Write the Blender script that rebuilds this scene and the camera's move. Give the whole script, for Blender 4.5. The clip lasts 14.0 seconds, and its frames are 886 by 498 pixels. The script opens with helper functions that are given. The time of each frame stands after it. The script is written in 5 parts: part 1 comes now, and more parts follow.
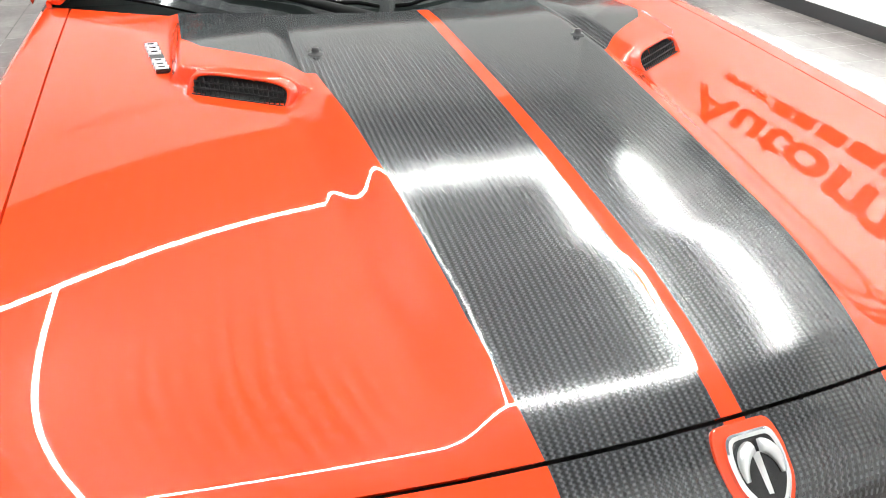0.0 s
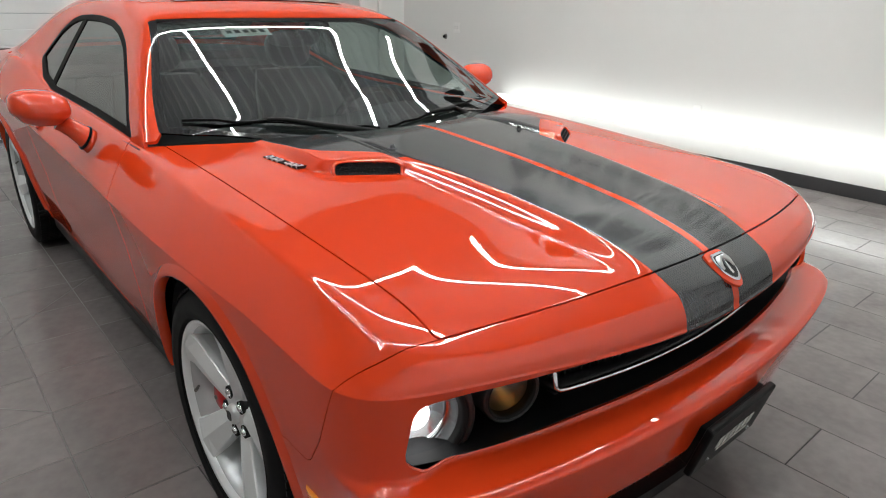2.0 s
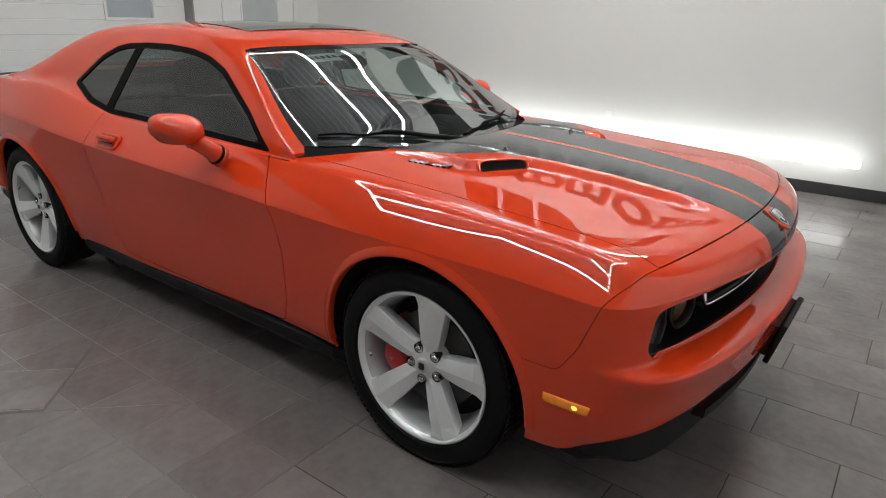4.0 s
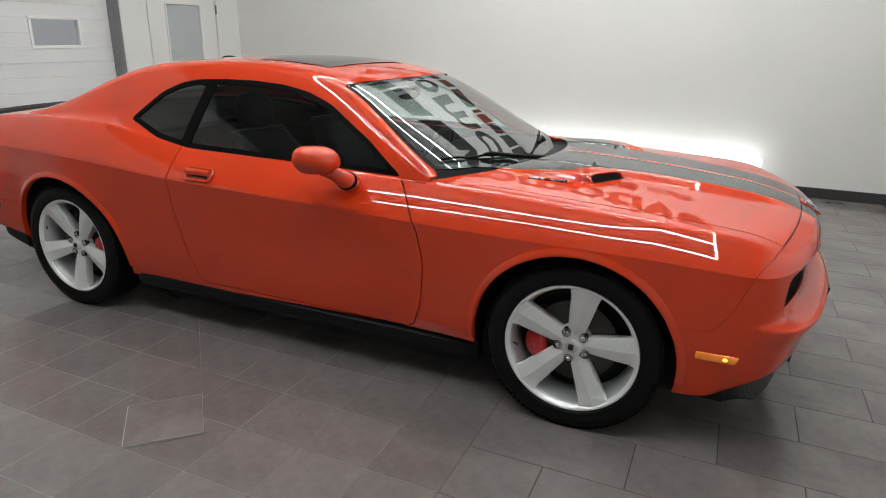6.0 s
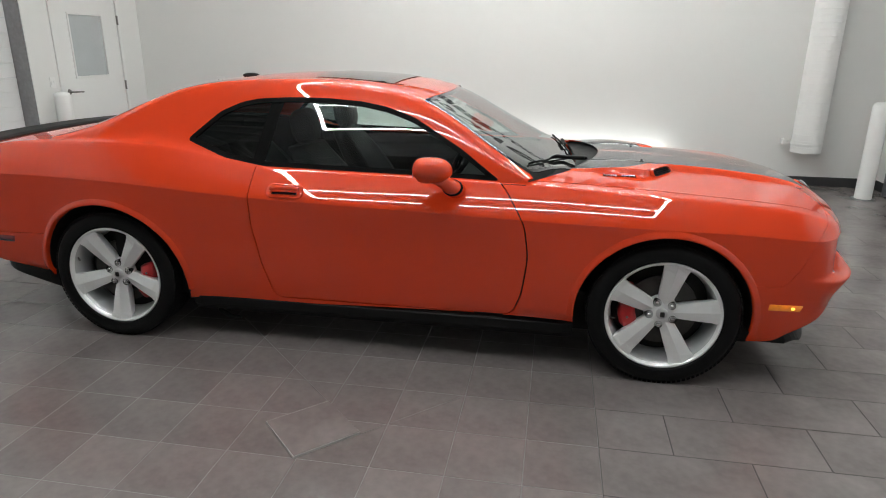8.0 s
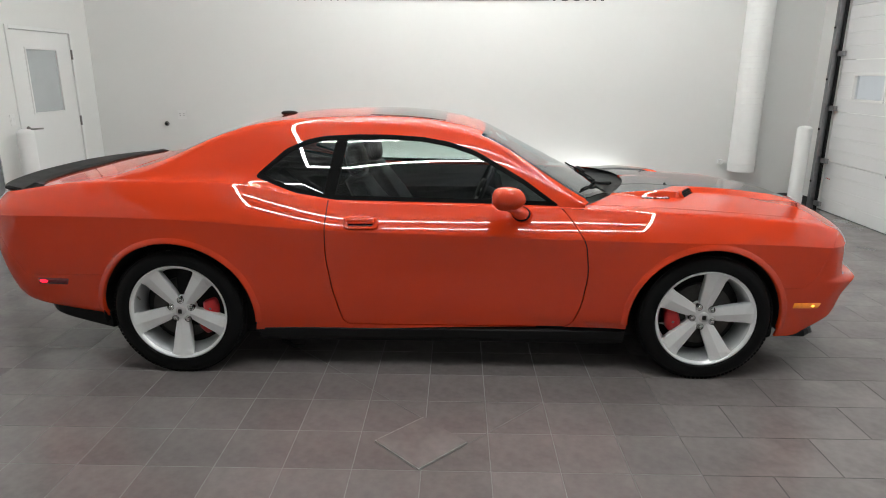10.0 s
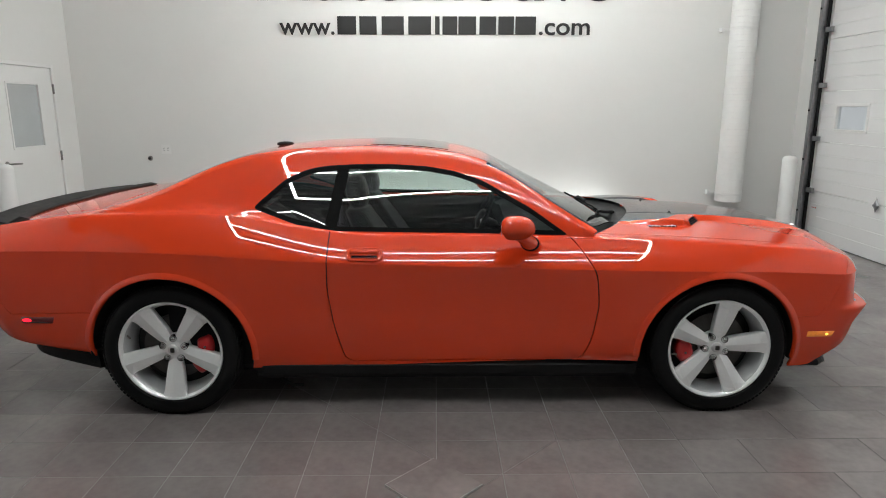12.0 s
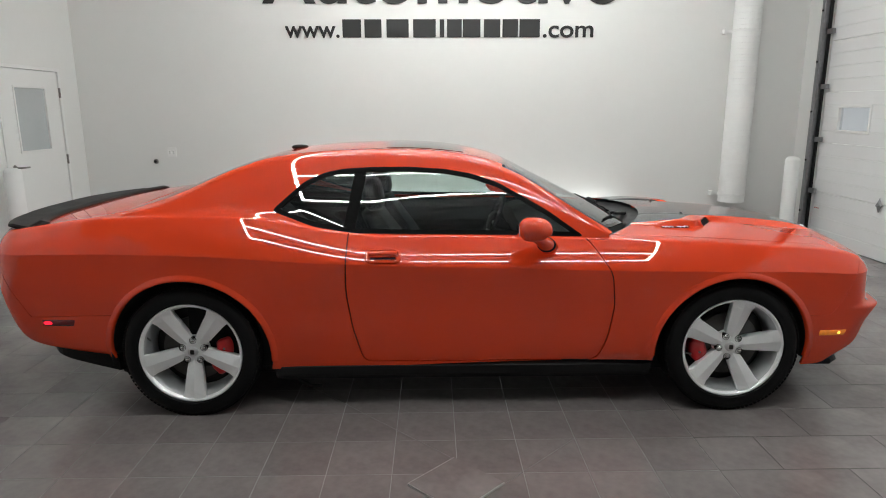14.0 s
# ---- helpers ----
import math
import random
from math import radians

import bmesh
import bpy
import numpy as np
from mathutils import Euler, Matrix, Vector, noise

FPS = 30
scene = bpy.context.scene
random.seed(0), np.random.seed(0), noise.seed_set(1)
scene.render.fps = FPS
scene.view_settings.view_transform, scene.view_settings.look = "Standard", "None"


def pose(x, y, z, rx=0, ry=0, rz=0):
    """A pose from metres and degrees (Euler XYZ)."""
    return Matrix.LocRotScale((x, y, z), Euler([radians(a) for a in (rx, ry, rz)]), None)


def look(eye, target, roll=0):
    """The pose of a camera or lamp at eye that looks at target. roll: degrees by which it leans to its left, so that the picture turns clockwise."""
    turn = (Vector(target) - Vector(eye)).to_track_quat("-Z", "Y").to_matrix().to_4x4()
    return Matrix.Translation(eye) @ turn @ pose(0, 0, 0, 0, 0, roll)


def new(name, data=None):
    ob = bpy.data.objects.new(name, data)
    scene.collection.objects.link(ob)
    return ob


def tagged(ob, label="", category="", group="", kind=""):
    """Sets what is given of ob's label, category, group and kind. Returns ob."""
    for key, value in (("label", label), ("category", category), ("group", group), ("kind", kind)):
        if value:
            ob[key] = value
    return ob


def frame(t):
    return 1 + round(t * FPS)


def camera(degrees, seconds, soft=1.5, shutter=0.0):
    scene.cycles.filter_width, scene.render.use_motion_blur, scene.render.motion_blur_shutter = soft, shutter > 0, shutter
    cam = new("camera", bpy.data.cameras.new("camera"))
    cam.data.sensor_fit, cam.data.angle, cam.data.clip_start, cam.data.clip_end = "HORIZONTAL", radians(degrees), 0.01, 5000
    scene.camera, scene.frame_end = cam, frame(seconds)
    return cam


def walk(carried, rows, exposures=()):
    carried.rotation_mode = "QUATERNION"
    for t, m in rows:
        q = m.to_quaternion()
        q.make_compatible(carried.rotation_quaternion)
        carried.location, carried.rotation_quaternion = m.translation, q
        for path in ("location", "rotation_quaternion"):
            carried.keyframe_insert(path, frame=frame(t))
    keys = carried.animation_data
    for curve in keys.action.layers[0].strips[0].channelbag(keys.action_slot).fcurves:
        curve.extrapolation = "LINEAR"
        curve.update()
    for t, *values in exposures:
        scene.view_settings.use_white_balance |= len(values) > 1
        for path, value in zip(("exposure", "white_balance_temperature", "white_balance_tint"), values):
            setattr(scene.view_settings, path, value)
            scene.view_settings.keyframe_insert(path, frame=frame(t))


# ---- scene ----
cam = camera(69.5, 14.0, soft=1.0)
PATH = [
    (0, (2.6, -0.479, 1.405), (1.058, 0.079, 0.261), 2.1),
    (0.5, (2.744, -0.696, 1.421), (1.192, 0.108, 0.448), 2.4),
    (1, (2.878, -0.947, 1.448), (1.354, -0.009, 0.555), 1.5),
    (1.5, (2.958, -1.205, 1.462), (1.484, -0.115, 0.664), 1.3),
    (2, (2.947, -1.447, 1.433), (1.536, -0.23, 0.706), 1.3),
    (4.5, (2.543, -2.69, 1.522), (1.496, -1.128, 0.84), 1.3),
    (5, (2.391, -2.943, 1.55), (1.423, -1.327, 0.878), 1.2),
    (5.5, (2.171, -3.124, 1.548), (1.3, -1.451, 0.881), 1.1),
    (6, (1.946, -3.303, 1.566), (1.175, -1.569, 0.933), 1.0),
    (6.5, (1.702, -3.506, 1.583), (1.035, -1.726, 0.963), 0.6),
    (7, (1.445, -3.654, 1.569), (0.897, -1.832, 0.953), 0.6),
    (7.5, (1.168, -3.773, 1.58), (0.738, -1.919, 0.968), 0.7),
    (8, (0.903, -3.941, 1.619), (0.58, -2.066, 1.004), 0.5),
    (10.5, (-0.003, -4.296, 1.686), (-0.016, -2.358, 1.19), 0.2),
    (11, (-0.033, -4.263, 1.682), (-0.032, -2.315, 1.23), 0.1),
    (11.5, (-0.031, -4.187, 1.648), (-0.019, -2.236, 1.209), 0.0),
    (12, (-0.056, -4.183, 1.642), (-0.033, -2.231, 1.208), -0.0),
    (12.5, (-0.101, -4.211, 1.645), (-0.068, -2.258, 1.214), -0.1),
    (13, (-0.137, -4.218, 1.648), (-0.097, -2.264, 1.219), -0.1),
    (13.5, (-0.16, -4.219, 1.65), (-0.12, -2.266, 1.222), -0.2),
    (14, (-0.164, -4.219, 1.65), (-0.132, -2.266, 1.221), -0.2),
]
EXPOSURES = [(0.0, 1.0), (0.5, 0.84), (1.0, 0.55), (1.5, 0.12), (2.0, -0.14), (4.5, -0.34), (6.0, -0.14), (8.0, -0.06), (10.5, 0.02), (11.5, -0.08), (12.5, -0.16), (14.0, -0.18)]
walk(cam, [(t, look(eye, target, roll)) for t, eye, target, roll in PATH], EXPOSURES)

# ---- light ----
world = bpy.data.worlds.new("world")
world.use_nodes = True
world.node_tree.nodes["Background"].inputs[0].default_value = (0.8, 0.85, 0.9, 1)
world.node_tree.nodes["Background"].inputs[1].default_value = 0.3
scene.world = world
TUBE_POWER = 67.0       # brightness of the hanging tube lights
LOW_POWER = 4.5         # brightness of the low fixture behind the car
RIG_Z = 4.2
RIG_X = (-1.60, 2.30)
RIG_Y = (-3.1, -2.4, 0.38, 2.23)


# ---- materials ----
def mat(name, base, rough=0.5, metal=0.0, var=0.08, scale=8.0, bump=0.0, bump_scale=120.0, coat=0.0, rvar=0.08, emit=None, spec=0.5, obj_var=0.0):
    m = bpy.data.materials.new(name)
    m.use_nodes = True
    nt = m.node_tree
    b = nt.nodes["Principled BSDF"]
    b.inputs["Roughness"].default_value = rough
    b.inputs["Metallic"].default_value = metal
    b.inputs["Coat Weight"].default_value = coat
    b.inputs["Coat Roughness"].default_value = 0.02
    b.inputs["Specular IOR Level"].default_value = spec
    tc = nt.nodes.new("ShaderNodeTexCoord")
    n1 = nt.nodes.new("ShaderNodeTexNoise")
    n1.inputs["Scale"].default_value = scale
    n1.inputs["Detail"].default_value = 4
    n2 = nt.nodes.new("ShaderNodeTexNoise")
    n2.inputs["Scale"].default_value = scale * 9
    n2.inputs["Detail"].default_value = 2
    mixn = nt.nodes.new("ShaderNodeMath")
    mixn.operation = "MULTIPLY_ADD"
    mixn.inputs[1].default_value = 0.35
    for n in (n1, n2):
        nt.links.new(tc.outputs["Object"], n.inputs["Vector"])
    nt.links.new(n2.outputs["Fac"], mixn.inputs[0])
    nt.links.new(n1.outputs["Fac"], mixn.inputs[2])
    ramp = nt.nodes.new("ShaderNodeMapRange")
    ramp.inputs["From Min"].default_value = 0.35
    ramp.inputs["From Max"].default_value = 1.0
    ramp.inputs["To Min"].default_value = 1 - var
    ramp.inputs["To Max"].default_value = 1 + var
    nt.links.new(mixn.outputs[0], ramp.inputs["Value"])
    vm = nt.nodes.new("ShaderNodeVectorMath")
    vm.operation = "SCALE"
    vm.inputs[0].default_value = base
    last = ramp.outputs["Result"]
    if obj_var:
        oi = nt.nodes.new("ShaderNodeObjectInfo")
        mr = nt.nodes.new("ShaderNodeMapRange")
        mr.inputs["To Min"].default_value = 1 - obj_var
        mr.inputs["To Max"].default_value = 1 + obj_var
        nt.links.new(oi.outputs["Random"], mr.inputs["Value"])
        mm = nt.nodes.new("ShaderNodeMath")
        mm.operation = "MULTIPLY"
        nt.links.new(mr.outputs["Result"], mm.inputs[0])
        nt.links.new(last, mm.inputs[1])
        last = mm.outputs[0]
    nt.links.new(last, vm.inputs["Scale"])
    nt.links.new(vm.outputs[0], b.inputs["Base Color"])
    if rvar:
        r2 = nt.nodes.new("ShaderNodeMapRange")
        r2.inputs["From Min"].default_value = 0.3
        r2.inputs["From Max"].default_value = 0.7
        r2.inputs["To Min"].default_value = rough * (1 - rvar)
        r2.inputs["To Max"].default_value = min(1, rough * (1 + rvar))
        nt.links.new(n1.outputs["Fac"], r2.inputs["Value"])
        nt.links.new(r2.outputs["Result"], b.inputs["Roughness"])
    if bump:
        n3 = nt.nodes.new("ShaderNodeTexNoise")
        n3.inputs["Scale"].default_value = bump_scale
        n3.inputs["Detail"].default_value = 3
        nt.links.new(tc.outputs["Object"], n3.inputs["Vector"])
        bp = nt.nodes.new("ShaderNodeBump")
        bp.inputs["Strength"].default_value = bump
        bp.inputs["Distance"].default_value = 0.002
        nt.links.new(n3.outputs["Fac"], bp.inputs["Height"])
        nt.links.new(bp.outputs[0], b.inputs["Normal"])
    if emit:
        b.inputs["Emission Color"].default_value = (*emit[0], 1)
        b.inputs["Emission Strength"].default_value = emit[1]
    return m


def glass_mat(name, tint, ior=1.5, rough=0.0):
    m = bpy.data.materials.new(name)
    m.use_nodes = True
    nt = m.node_tree
    nt.nodes.remove(nt.nodes["Principled BSDF"])
    out = nt.nodes["Material Output"]
    tr = nt.nodes.new("ShaderNodeBsdfTransparent")
    tr.inputs[0].default_value = (*tint, 1)
    gl = nt.nodes.new("ShaderNodeBsdfGlossy")
    gl.inputs["Roughness"].default_value = rough
    lw = nt.nodes.new("ShaderNodeLayerWeight")
    lw.inputs[0].default_value = 0.5
    pw = nt.nodes.new("ShaderNodeMath")
    pw.operation = "POWER"
    pw.inputs[1].default_value = 3.9
    nt.links.new(lw.outputs["Facing"], pw.inputs[0])
    fr = nt.nodes.new("ShaderNodeMath")
    fr.operation = "MULTIPLY_ADD"
    fr.inputs[1].default_value = 0.92
    fr.inputs[2].default_value = 2 * ((ior - 1) / (ior + 1)) ** 2
    nt.links.new(pw.outputs[0], fr.inputs[0])
    mx = nt.nodes.new("ShaderNodeMixShader")
    nt.links.new(fr.outputs[0], mx.inputs[0])
    nt.links.new(tr.outputs[0], mx.inputs[1])
    nt.links.new(gl.outputs[0], mx.inputs[2])
    nt.links.new(mx.outputs[0], out.inputs[0])
    return m


def weave_mat(name):
    """Printed carbon weave on a satin film: fine lengthwise threads crossed by checks."""
    m = mat(name, (0.035, 0.037, 0.04), rough=0.13, var=0.0, scale=3, rvar=0.0, spec=0.55)
    nt = m.node_tree
    b = nt.nodes["Principled BSDF"]
    tc = nt.nodes.new("ShaderNodeTexCoord")
    mp = nt.nodes.new("ShaderNodeMapping")
    b.inputs["IOR"].default_value = 1.7
    mp.inputs["Scale"].default_value = (430, 240, 0)
    ch = nt.nodes.new("ShaderNodeTexChecker")
    ch.inputs["Scale"].default_value = 1.0
    ch.inputs[1].default_value = (0.026, 0.027, 0.029, 1)
    ch.inputs[2].default_value = (0.054, 0.056, 0.060, 1)
    wv = nt.nodes.new("ShaderNodeTexWave")
    wv.bands_direction = "Y"
    wv.inputs["Scale"].default_value = 36.0
    wv.inputs["Detail"].default_value = 0.0
    wr = nt.nodes.new("ShaderNodeMapRange")
    wr.inputs["To Min"].default_value = 0.45
    wr.inputs["To Max"].default_value = 1.45
    sc = nt.nodes.new("ShaderNodeVectorMath")
    sc.operation = "SCALE"
    nt.links.new(tc.outputs["Object"], mp.inputs["Vector"])
    nt.links.new(tc.outputs["Object"], wv.inputs["Vector"])
    nt.links.new(mp.outputs[0], ch.inputs["Vector"])
    nt.links.new(wv.outputs["Fac"], wr.inputs["Value"])
    nt.links.new(ch.outputs["Color"], sc.inputs[0])
    nt.links.new(wr.outputs["Result"], sc.inputs["Scale"])
    nt.links.new(sc.outputs[0], b.inputs["Base Color"])
    return m


M_PAINT = mat("orange_red_paint", (0.74, 0.054, 0.012), rough=0.5, var=0.015, scale=3, coat=1.0, rvar=0.0, spec=0.0)
M_PAINT.node_tree.nodes["Principled BSDF"].inputs["Coat IOR"].default_value = 1.68
M_FILM = weave_mat("carbon_film")
M_BLACK = mat("black_plastic", (0.008, 0.008, 0.0085), rough=0.5, spec=0.2, var=0.15, bump=0.1, bump_scale=400)
M_GLOSSBLACK = mat("gloss_black", (0.008, 0.008, 0.009), rough=0.08, var=0.05, rvar=0)
M_SATIN = mat("satin_black", (0.02, 0.02, 0.022), rough=0.3, var=0.1)
M_RUBBER = mat("tyre_rubber", (0.007, 0.007, 0.0075), rough=0.6, spec=0.16, var=0.2, scale=14, bump=0.15, bump_scale=200)
M_SEAL = mat("rubber_seal", (0.004, 0.004, 0.004), spec=0.05, rough=0.5, var=0.1)
M_SILVER = mat("silver_wheel_paint", (0.93, 0.94, 0.95), rough=0.32, metal=0.4, var=0.012, rvar=0.0, scale=60, coat=0.25)
M_BARREL = mat("silver_wheel_barrel", (0.55, 0.56, 0.57), rough=0.4, metal=0.5, var=0.03, rvar=0.0, scale=30)
M_CHROME = mat("chrome", (0.8, 0.8, 0.82), rough=0.06, metal=1.0, var=0.02, rvar=0)
M_BRIGHT = mat("satin_chrome", (0.75, 0.75, 0.76), rough=0.35, metal=0.8, var=0.05)
M_STEEL = mat("brake_steel", (0.22, 0.21, 0.2), rough=0.35, metal=0.9, var=0.15, scale=30)
M_DISC = mat("dark_brake_disc", (0.07, 0.068, 0.066), rough=0.35, metal=0.8, var=0.2, scale=30)
M_RED = mat("red_caliper", (0.55, 0.012, 0.015), rough=0.3, coat=0.6, var=0.05)
M_DARK = mat("underbody_black", (0.006, 0.006, 0.006), rough=0.8, var=0.2)
M_WIND = glass_mat("windscreen_glass", (0.56, 0.63, 0.61), 1.68)
M_SIDE = glass_mat("side_glass", (0.70, 0.79, 0.76), 1.52)
M_REARQ = glass_mat("privacy_glass", (0.16, 0.19, 0.185), 1.52)
M_LENS = glass_mat("lamp_lens", (0.93, 0.95, 0.97), 1.45)
M_SUNROOF = mat("dark_roof_glass", (0.01, 0.013, 0.013), rough=0.03, var=0.02, rvar=0)
M_LEATHER = mat("dark_leather", (0.008, 0.008, 0.0085), rough=0.5, spec=0.14, var=0.15, bump=0.2, bump_scale=250)
M_TRIM = mat("grey_interior_trim", (0.010, 0.010, 0.0105), rough=0.65, spec=0.12, var=0.1)
M_REFLECTOR = mat("lamp_reflector", (0.85, 0.86, 0.88), rough=0.12, metal=0.9, var=0.02, rvar=0)
M_AMBER = mat("amber_lens", (0.75, 0.16, 0.01), rough=0.12, coat=0.8, var=0.2, scale=60, emit=((1.0, 0.36, 0.02), 0.22))
M_AMBERHOT = mat("amber_bulb_glow", (0.9, 0.4, 0.05), rough=0.2, emit=((1.0, 0.42, 0.05), 2.6))
M_REDLENS = mat("red_marker_lens", (0.13, 0.006, 0.008), rough=0.12, coat=0.8, var=0.15, scale=60)
M_REDHOT = mat("red_bulb_glow", (0.9, 0.03, 0.06), rough=0.2, emit=((1.0, 0.006, 0.02), 2.6))
M_LAMP = mat("lit_headlamp", (0.9, 0.9, 0.9), rough=0.3, var=0, rvar=0, emit=((1.0, 0.98, 0.95), 6.0))
M_WALL = mat("white_wall_paint", (0.78, 0.78, 0.765), rough=0.62, var=0.02, scale=1.2, bump=0.08, bump_scale=160)
# tone of the unseen near wall, set for fill on the car's flank
M_NEARWALL = mat("fill_wall_tone", (0.33, 0.33, 0.325), rough=0.6, var=0.05, scale=1.2)
M_WALL2 = mat("white_door_paint", (0.80, 0.80, 0.79), rough=0.4, var=0.02, scale=2)
M_PANEL = mat("white_steel_door", (0.80, 0.80, 0.80), rough=0.38, var=0.025, scale=3, bump=0.1, bump_scale=90)
M_BASE = mat("dark_vinyl_base", (0.035, 0.035, 0.037), rough=0.5, var=0.1)
M_TILE = mat("grey_floor_tile", (0.203, 0.181, 0.177), rough=0.20, var=0.3, scale=3.0, bump=0.12, bump_scale=45, rvar=0.35, obj_var=0.10)
M_GAP = mat("dark_joint", (0.035, 0.034, 0.033), rough=0.8, var=0.15)
M_GROUT = mat("pale_grout", (0.235, 0.225, 0.22), rough=0.8, var=0.15, scale=5)
M_TILEEDGE = mat("raw_tile_edge", (0.38, 0.365, 0.35), rough=0.7, var=0.1)
M_CEIL = mat("grey_deck_ceiling", (0.20, 0.207, 0.212), rough=0.6, var=0.1, scale=2)
# deck tone with the light on the rib crests painted in
M_RIB = mat("lit_deck_rib", (0.31, 0.318, 0.322), rough=0.5, var=0.08, scale=3)
M_LETTER = mat("black_wall_letter", (0.012, 0.012, 0.012), rough=0.4, var=0.05)
M_GALV = mat("galvanised_steel", (0.30, 0.30, 0.31), rough=0.4, metal=0.8, var=0.15, scale=25)
M_TUBE = mat("lit_tube", (0.9, 0.9, 0.9), rough=0.5, var=0.0, rvar=0, emit=((0.955, 0.985, 0.955), TUBE_POWER))
M_LOW = mat("lit_low_fixture", (0.9, 0.9, 0.9), rough=0.5, var=0.0, rvar=0, emit=((0.955, 0.985, 0.955), LOW_POWER))
M_FROST = mat("frosted_pane", (0.50, 0.53, 0.54), rough=0.25, var=0.04, scale=4)
M_WHITEPLASTIC = mat("white_plastic", (0.82, 0.82, 0.81), rough=0.35, var=0.02)
M_DUCT = mat("white_spiral_duct", (0.84, 0.84, 0.83), rough=0.4, var=0.02)


# ---- mesh helpers ----
def link(name, bm, material, parent=None, label="", smooth=True, matrix=None):
    me = bpy.data.meshes.new(name)
    bm.to_mesh(me)
    bm.free()
    if smooth:
        me.polygons.foreach_set("use_smooth", [True] * len(me.polygons))
    for mm in material if isinstance(material, (list, tuple)) else [material]:
        me.materials.append(mm)
    ob = new(name, me)
    if parent is not None:
        ob.parent = parent
    if matrix is not None:
        ob.matrix_basis = matrix
    if label:
        ob["label"] = label
    return ob


def part(name, bm, material, parent, label="", smooth=False, matrix=None):
    return link(name, bm, material, parent, label, smooth, matrix)


def empty(name, at, label, category, group="", kind=""):
    ob = new(name)
    ob.location = at
    ob.empty_display_size = 0.1
    return tagged(ob, label, category, group, kind)


def box_bm(a, b, bevel=0.0, seg=2, bm=None):
    bm = bm or bmesh.new()
    got = bmesh.ops.create_cube(bm, size=1)
    for v in got["verts"]:
        v.co = Vector([a[i] + (v.co[i] + 0.5) * (b[i] - a[i]) for i in range(3)])
    if bevel:
        es = {e for v in got["verts"] for e in v.link_edges}
        bmesh.ops.bevel(bm, geom=list(es), offset=bevel, segments=seg, affect="EDGES", profile=0.5)
    return bm


def revolve(profile, steps=64, axis="y", bm=None, closed=False):
    """profile: (radius, offset along the axis)."""
    bm = bm or bmesh.new()
    rings = []
    for i in range(steps):
        a = 2 * math.pi * i / steps
        c, s = math.cos(a), math.sin(a)
        ring = []
        for r, h in profile:
            p = {"y": (r * c, h, r * s), "z": (r * c, r * s, h), "x": (h, r * c, r * s)}[axis]
            ring.append(bm.verts.new(p))
        rings.append(ring)
    n = len(profile)
    for i in range(steps):
        a, b = rings[i], rings[(i + 1) % steps]
        for j in range(n if closed else n - 1):
            k = (j + 1) % n
            bm.faces.new((a[j], a[k], b[k], b[j]))
    bmesh.ops.remove_doubles(bm, verts=bm.verts, dist=1e-6)
    bmesh.ops.recalc_face_normals(bm, faces=bm.faces)
    return bm


def sweep(points, radius, sides=8, bm=None, cap=True):
    """A round bar along points."""
    bm = bm or bmesh.new()
    pts = [Vector(p) for p in points]
    rings = []
    for i, p in enumerate(pts):
        d = (pts[min(i + 1, len(pts) - 1)] - pts[max(i - 1, 0)]).normalized()
        up = Vector((0, 0, 1)) if abs(d.z) < 0.9 else Vector((1, 0, 0))
        a = d.cross(up).normalized()
        b = a.cross(d)
        r = radius[i] if isinstance(radius, (list, tuple)) else radius
        rings.append([bm.verts.new(p + r * (math.cos(2 * math.pi * k / sides) * a + math.sin(2 * math.pi * k / sides) * b)) for k in range(sides)])
    for r0, r1 in zip(rings, rings[1:]):
        for k in range(sides):
            bm.faces.new((r0[k], r0[(k + 1) % sides], r1[(k + 1) % sides], r1[k]))
    if cap:
        bm.faces.new(rings[0][::-1])
        bm.faces.new(rings[-1])
    bmesh.ops.recalc_face_normals(bm, faces=bm.faces)
    return bm


def loft(rings, bm=None, closed=True, cap=True):
    """Faces between rings of equal length."""
    bm = bm or bmesh.new()
    vs = [[bm.verts.new(p) for p in ring] for ring in rings]
    n = len(rings[0])
    for a, b in zip(vs, vs[1:]):
        for k in range(n if closed else n - 1):
            bm.faces.new((a[k], a[(k + 1) % n], b[(k + 1) % n], b[k]))
    if cap and closed:
        bm.faces.new(vs[0][::-1])
        bm.faces.new(vs[-1])
    bmesh.ops.recalc_face_normals(bm, faces=bm.faces)
    return bm


def spline(xs, ys):
    """Natural cubic spline."""
    xs, ys = np.array(xs, float), np.array(ys, float)
    n = len(xs)
    h = np.diff(xs)
    A, r = np.eye(n), np.zeros(n)
    for i in range(1, n - 1):
        A[i, i - 1:i + 2] = h[i - 1], 2 * (h[i - 1] + h[i]), h[i]
        r[i] = 6 * ((ys[i + 1] - ys[i]) / h[i] - (ys[i] - ys[i - 1]) / h[i - 1])
    k = np.linalg.solve(A, r)

    def f(x):
        x = np.clip(np.asarray(x, float), xs[0], xs[-1])
        i = np.clip(np.searchsorted(xs, x) - 1, 0, n - 2)
        d, e = x - xs[i], xs[i + 1] - x
        return (k[i] * e ** 3 + k[i + 1] * d ** 3) / (6 * h[i]) + (ys[i] / h[i] - k[i] * h[i] / 6) * e + (ys[i + 1] / h[i] - k[i + 1] * h[i] / 6) * d
    return f


def step(a, b, x):
    t = np.clip((np.asarray(x, float) - a) / (b - a), 0, 1)
    return t * t * (3 - 2 * t)


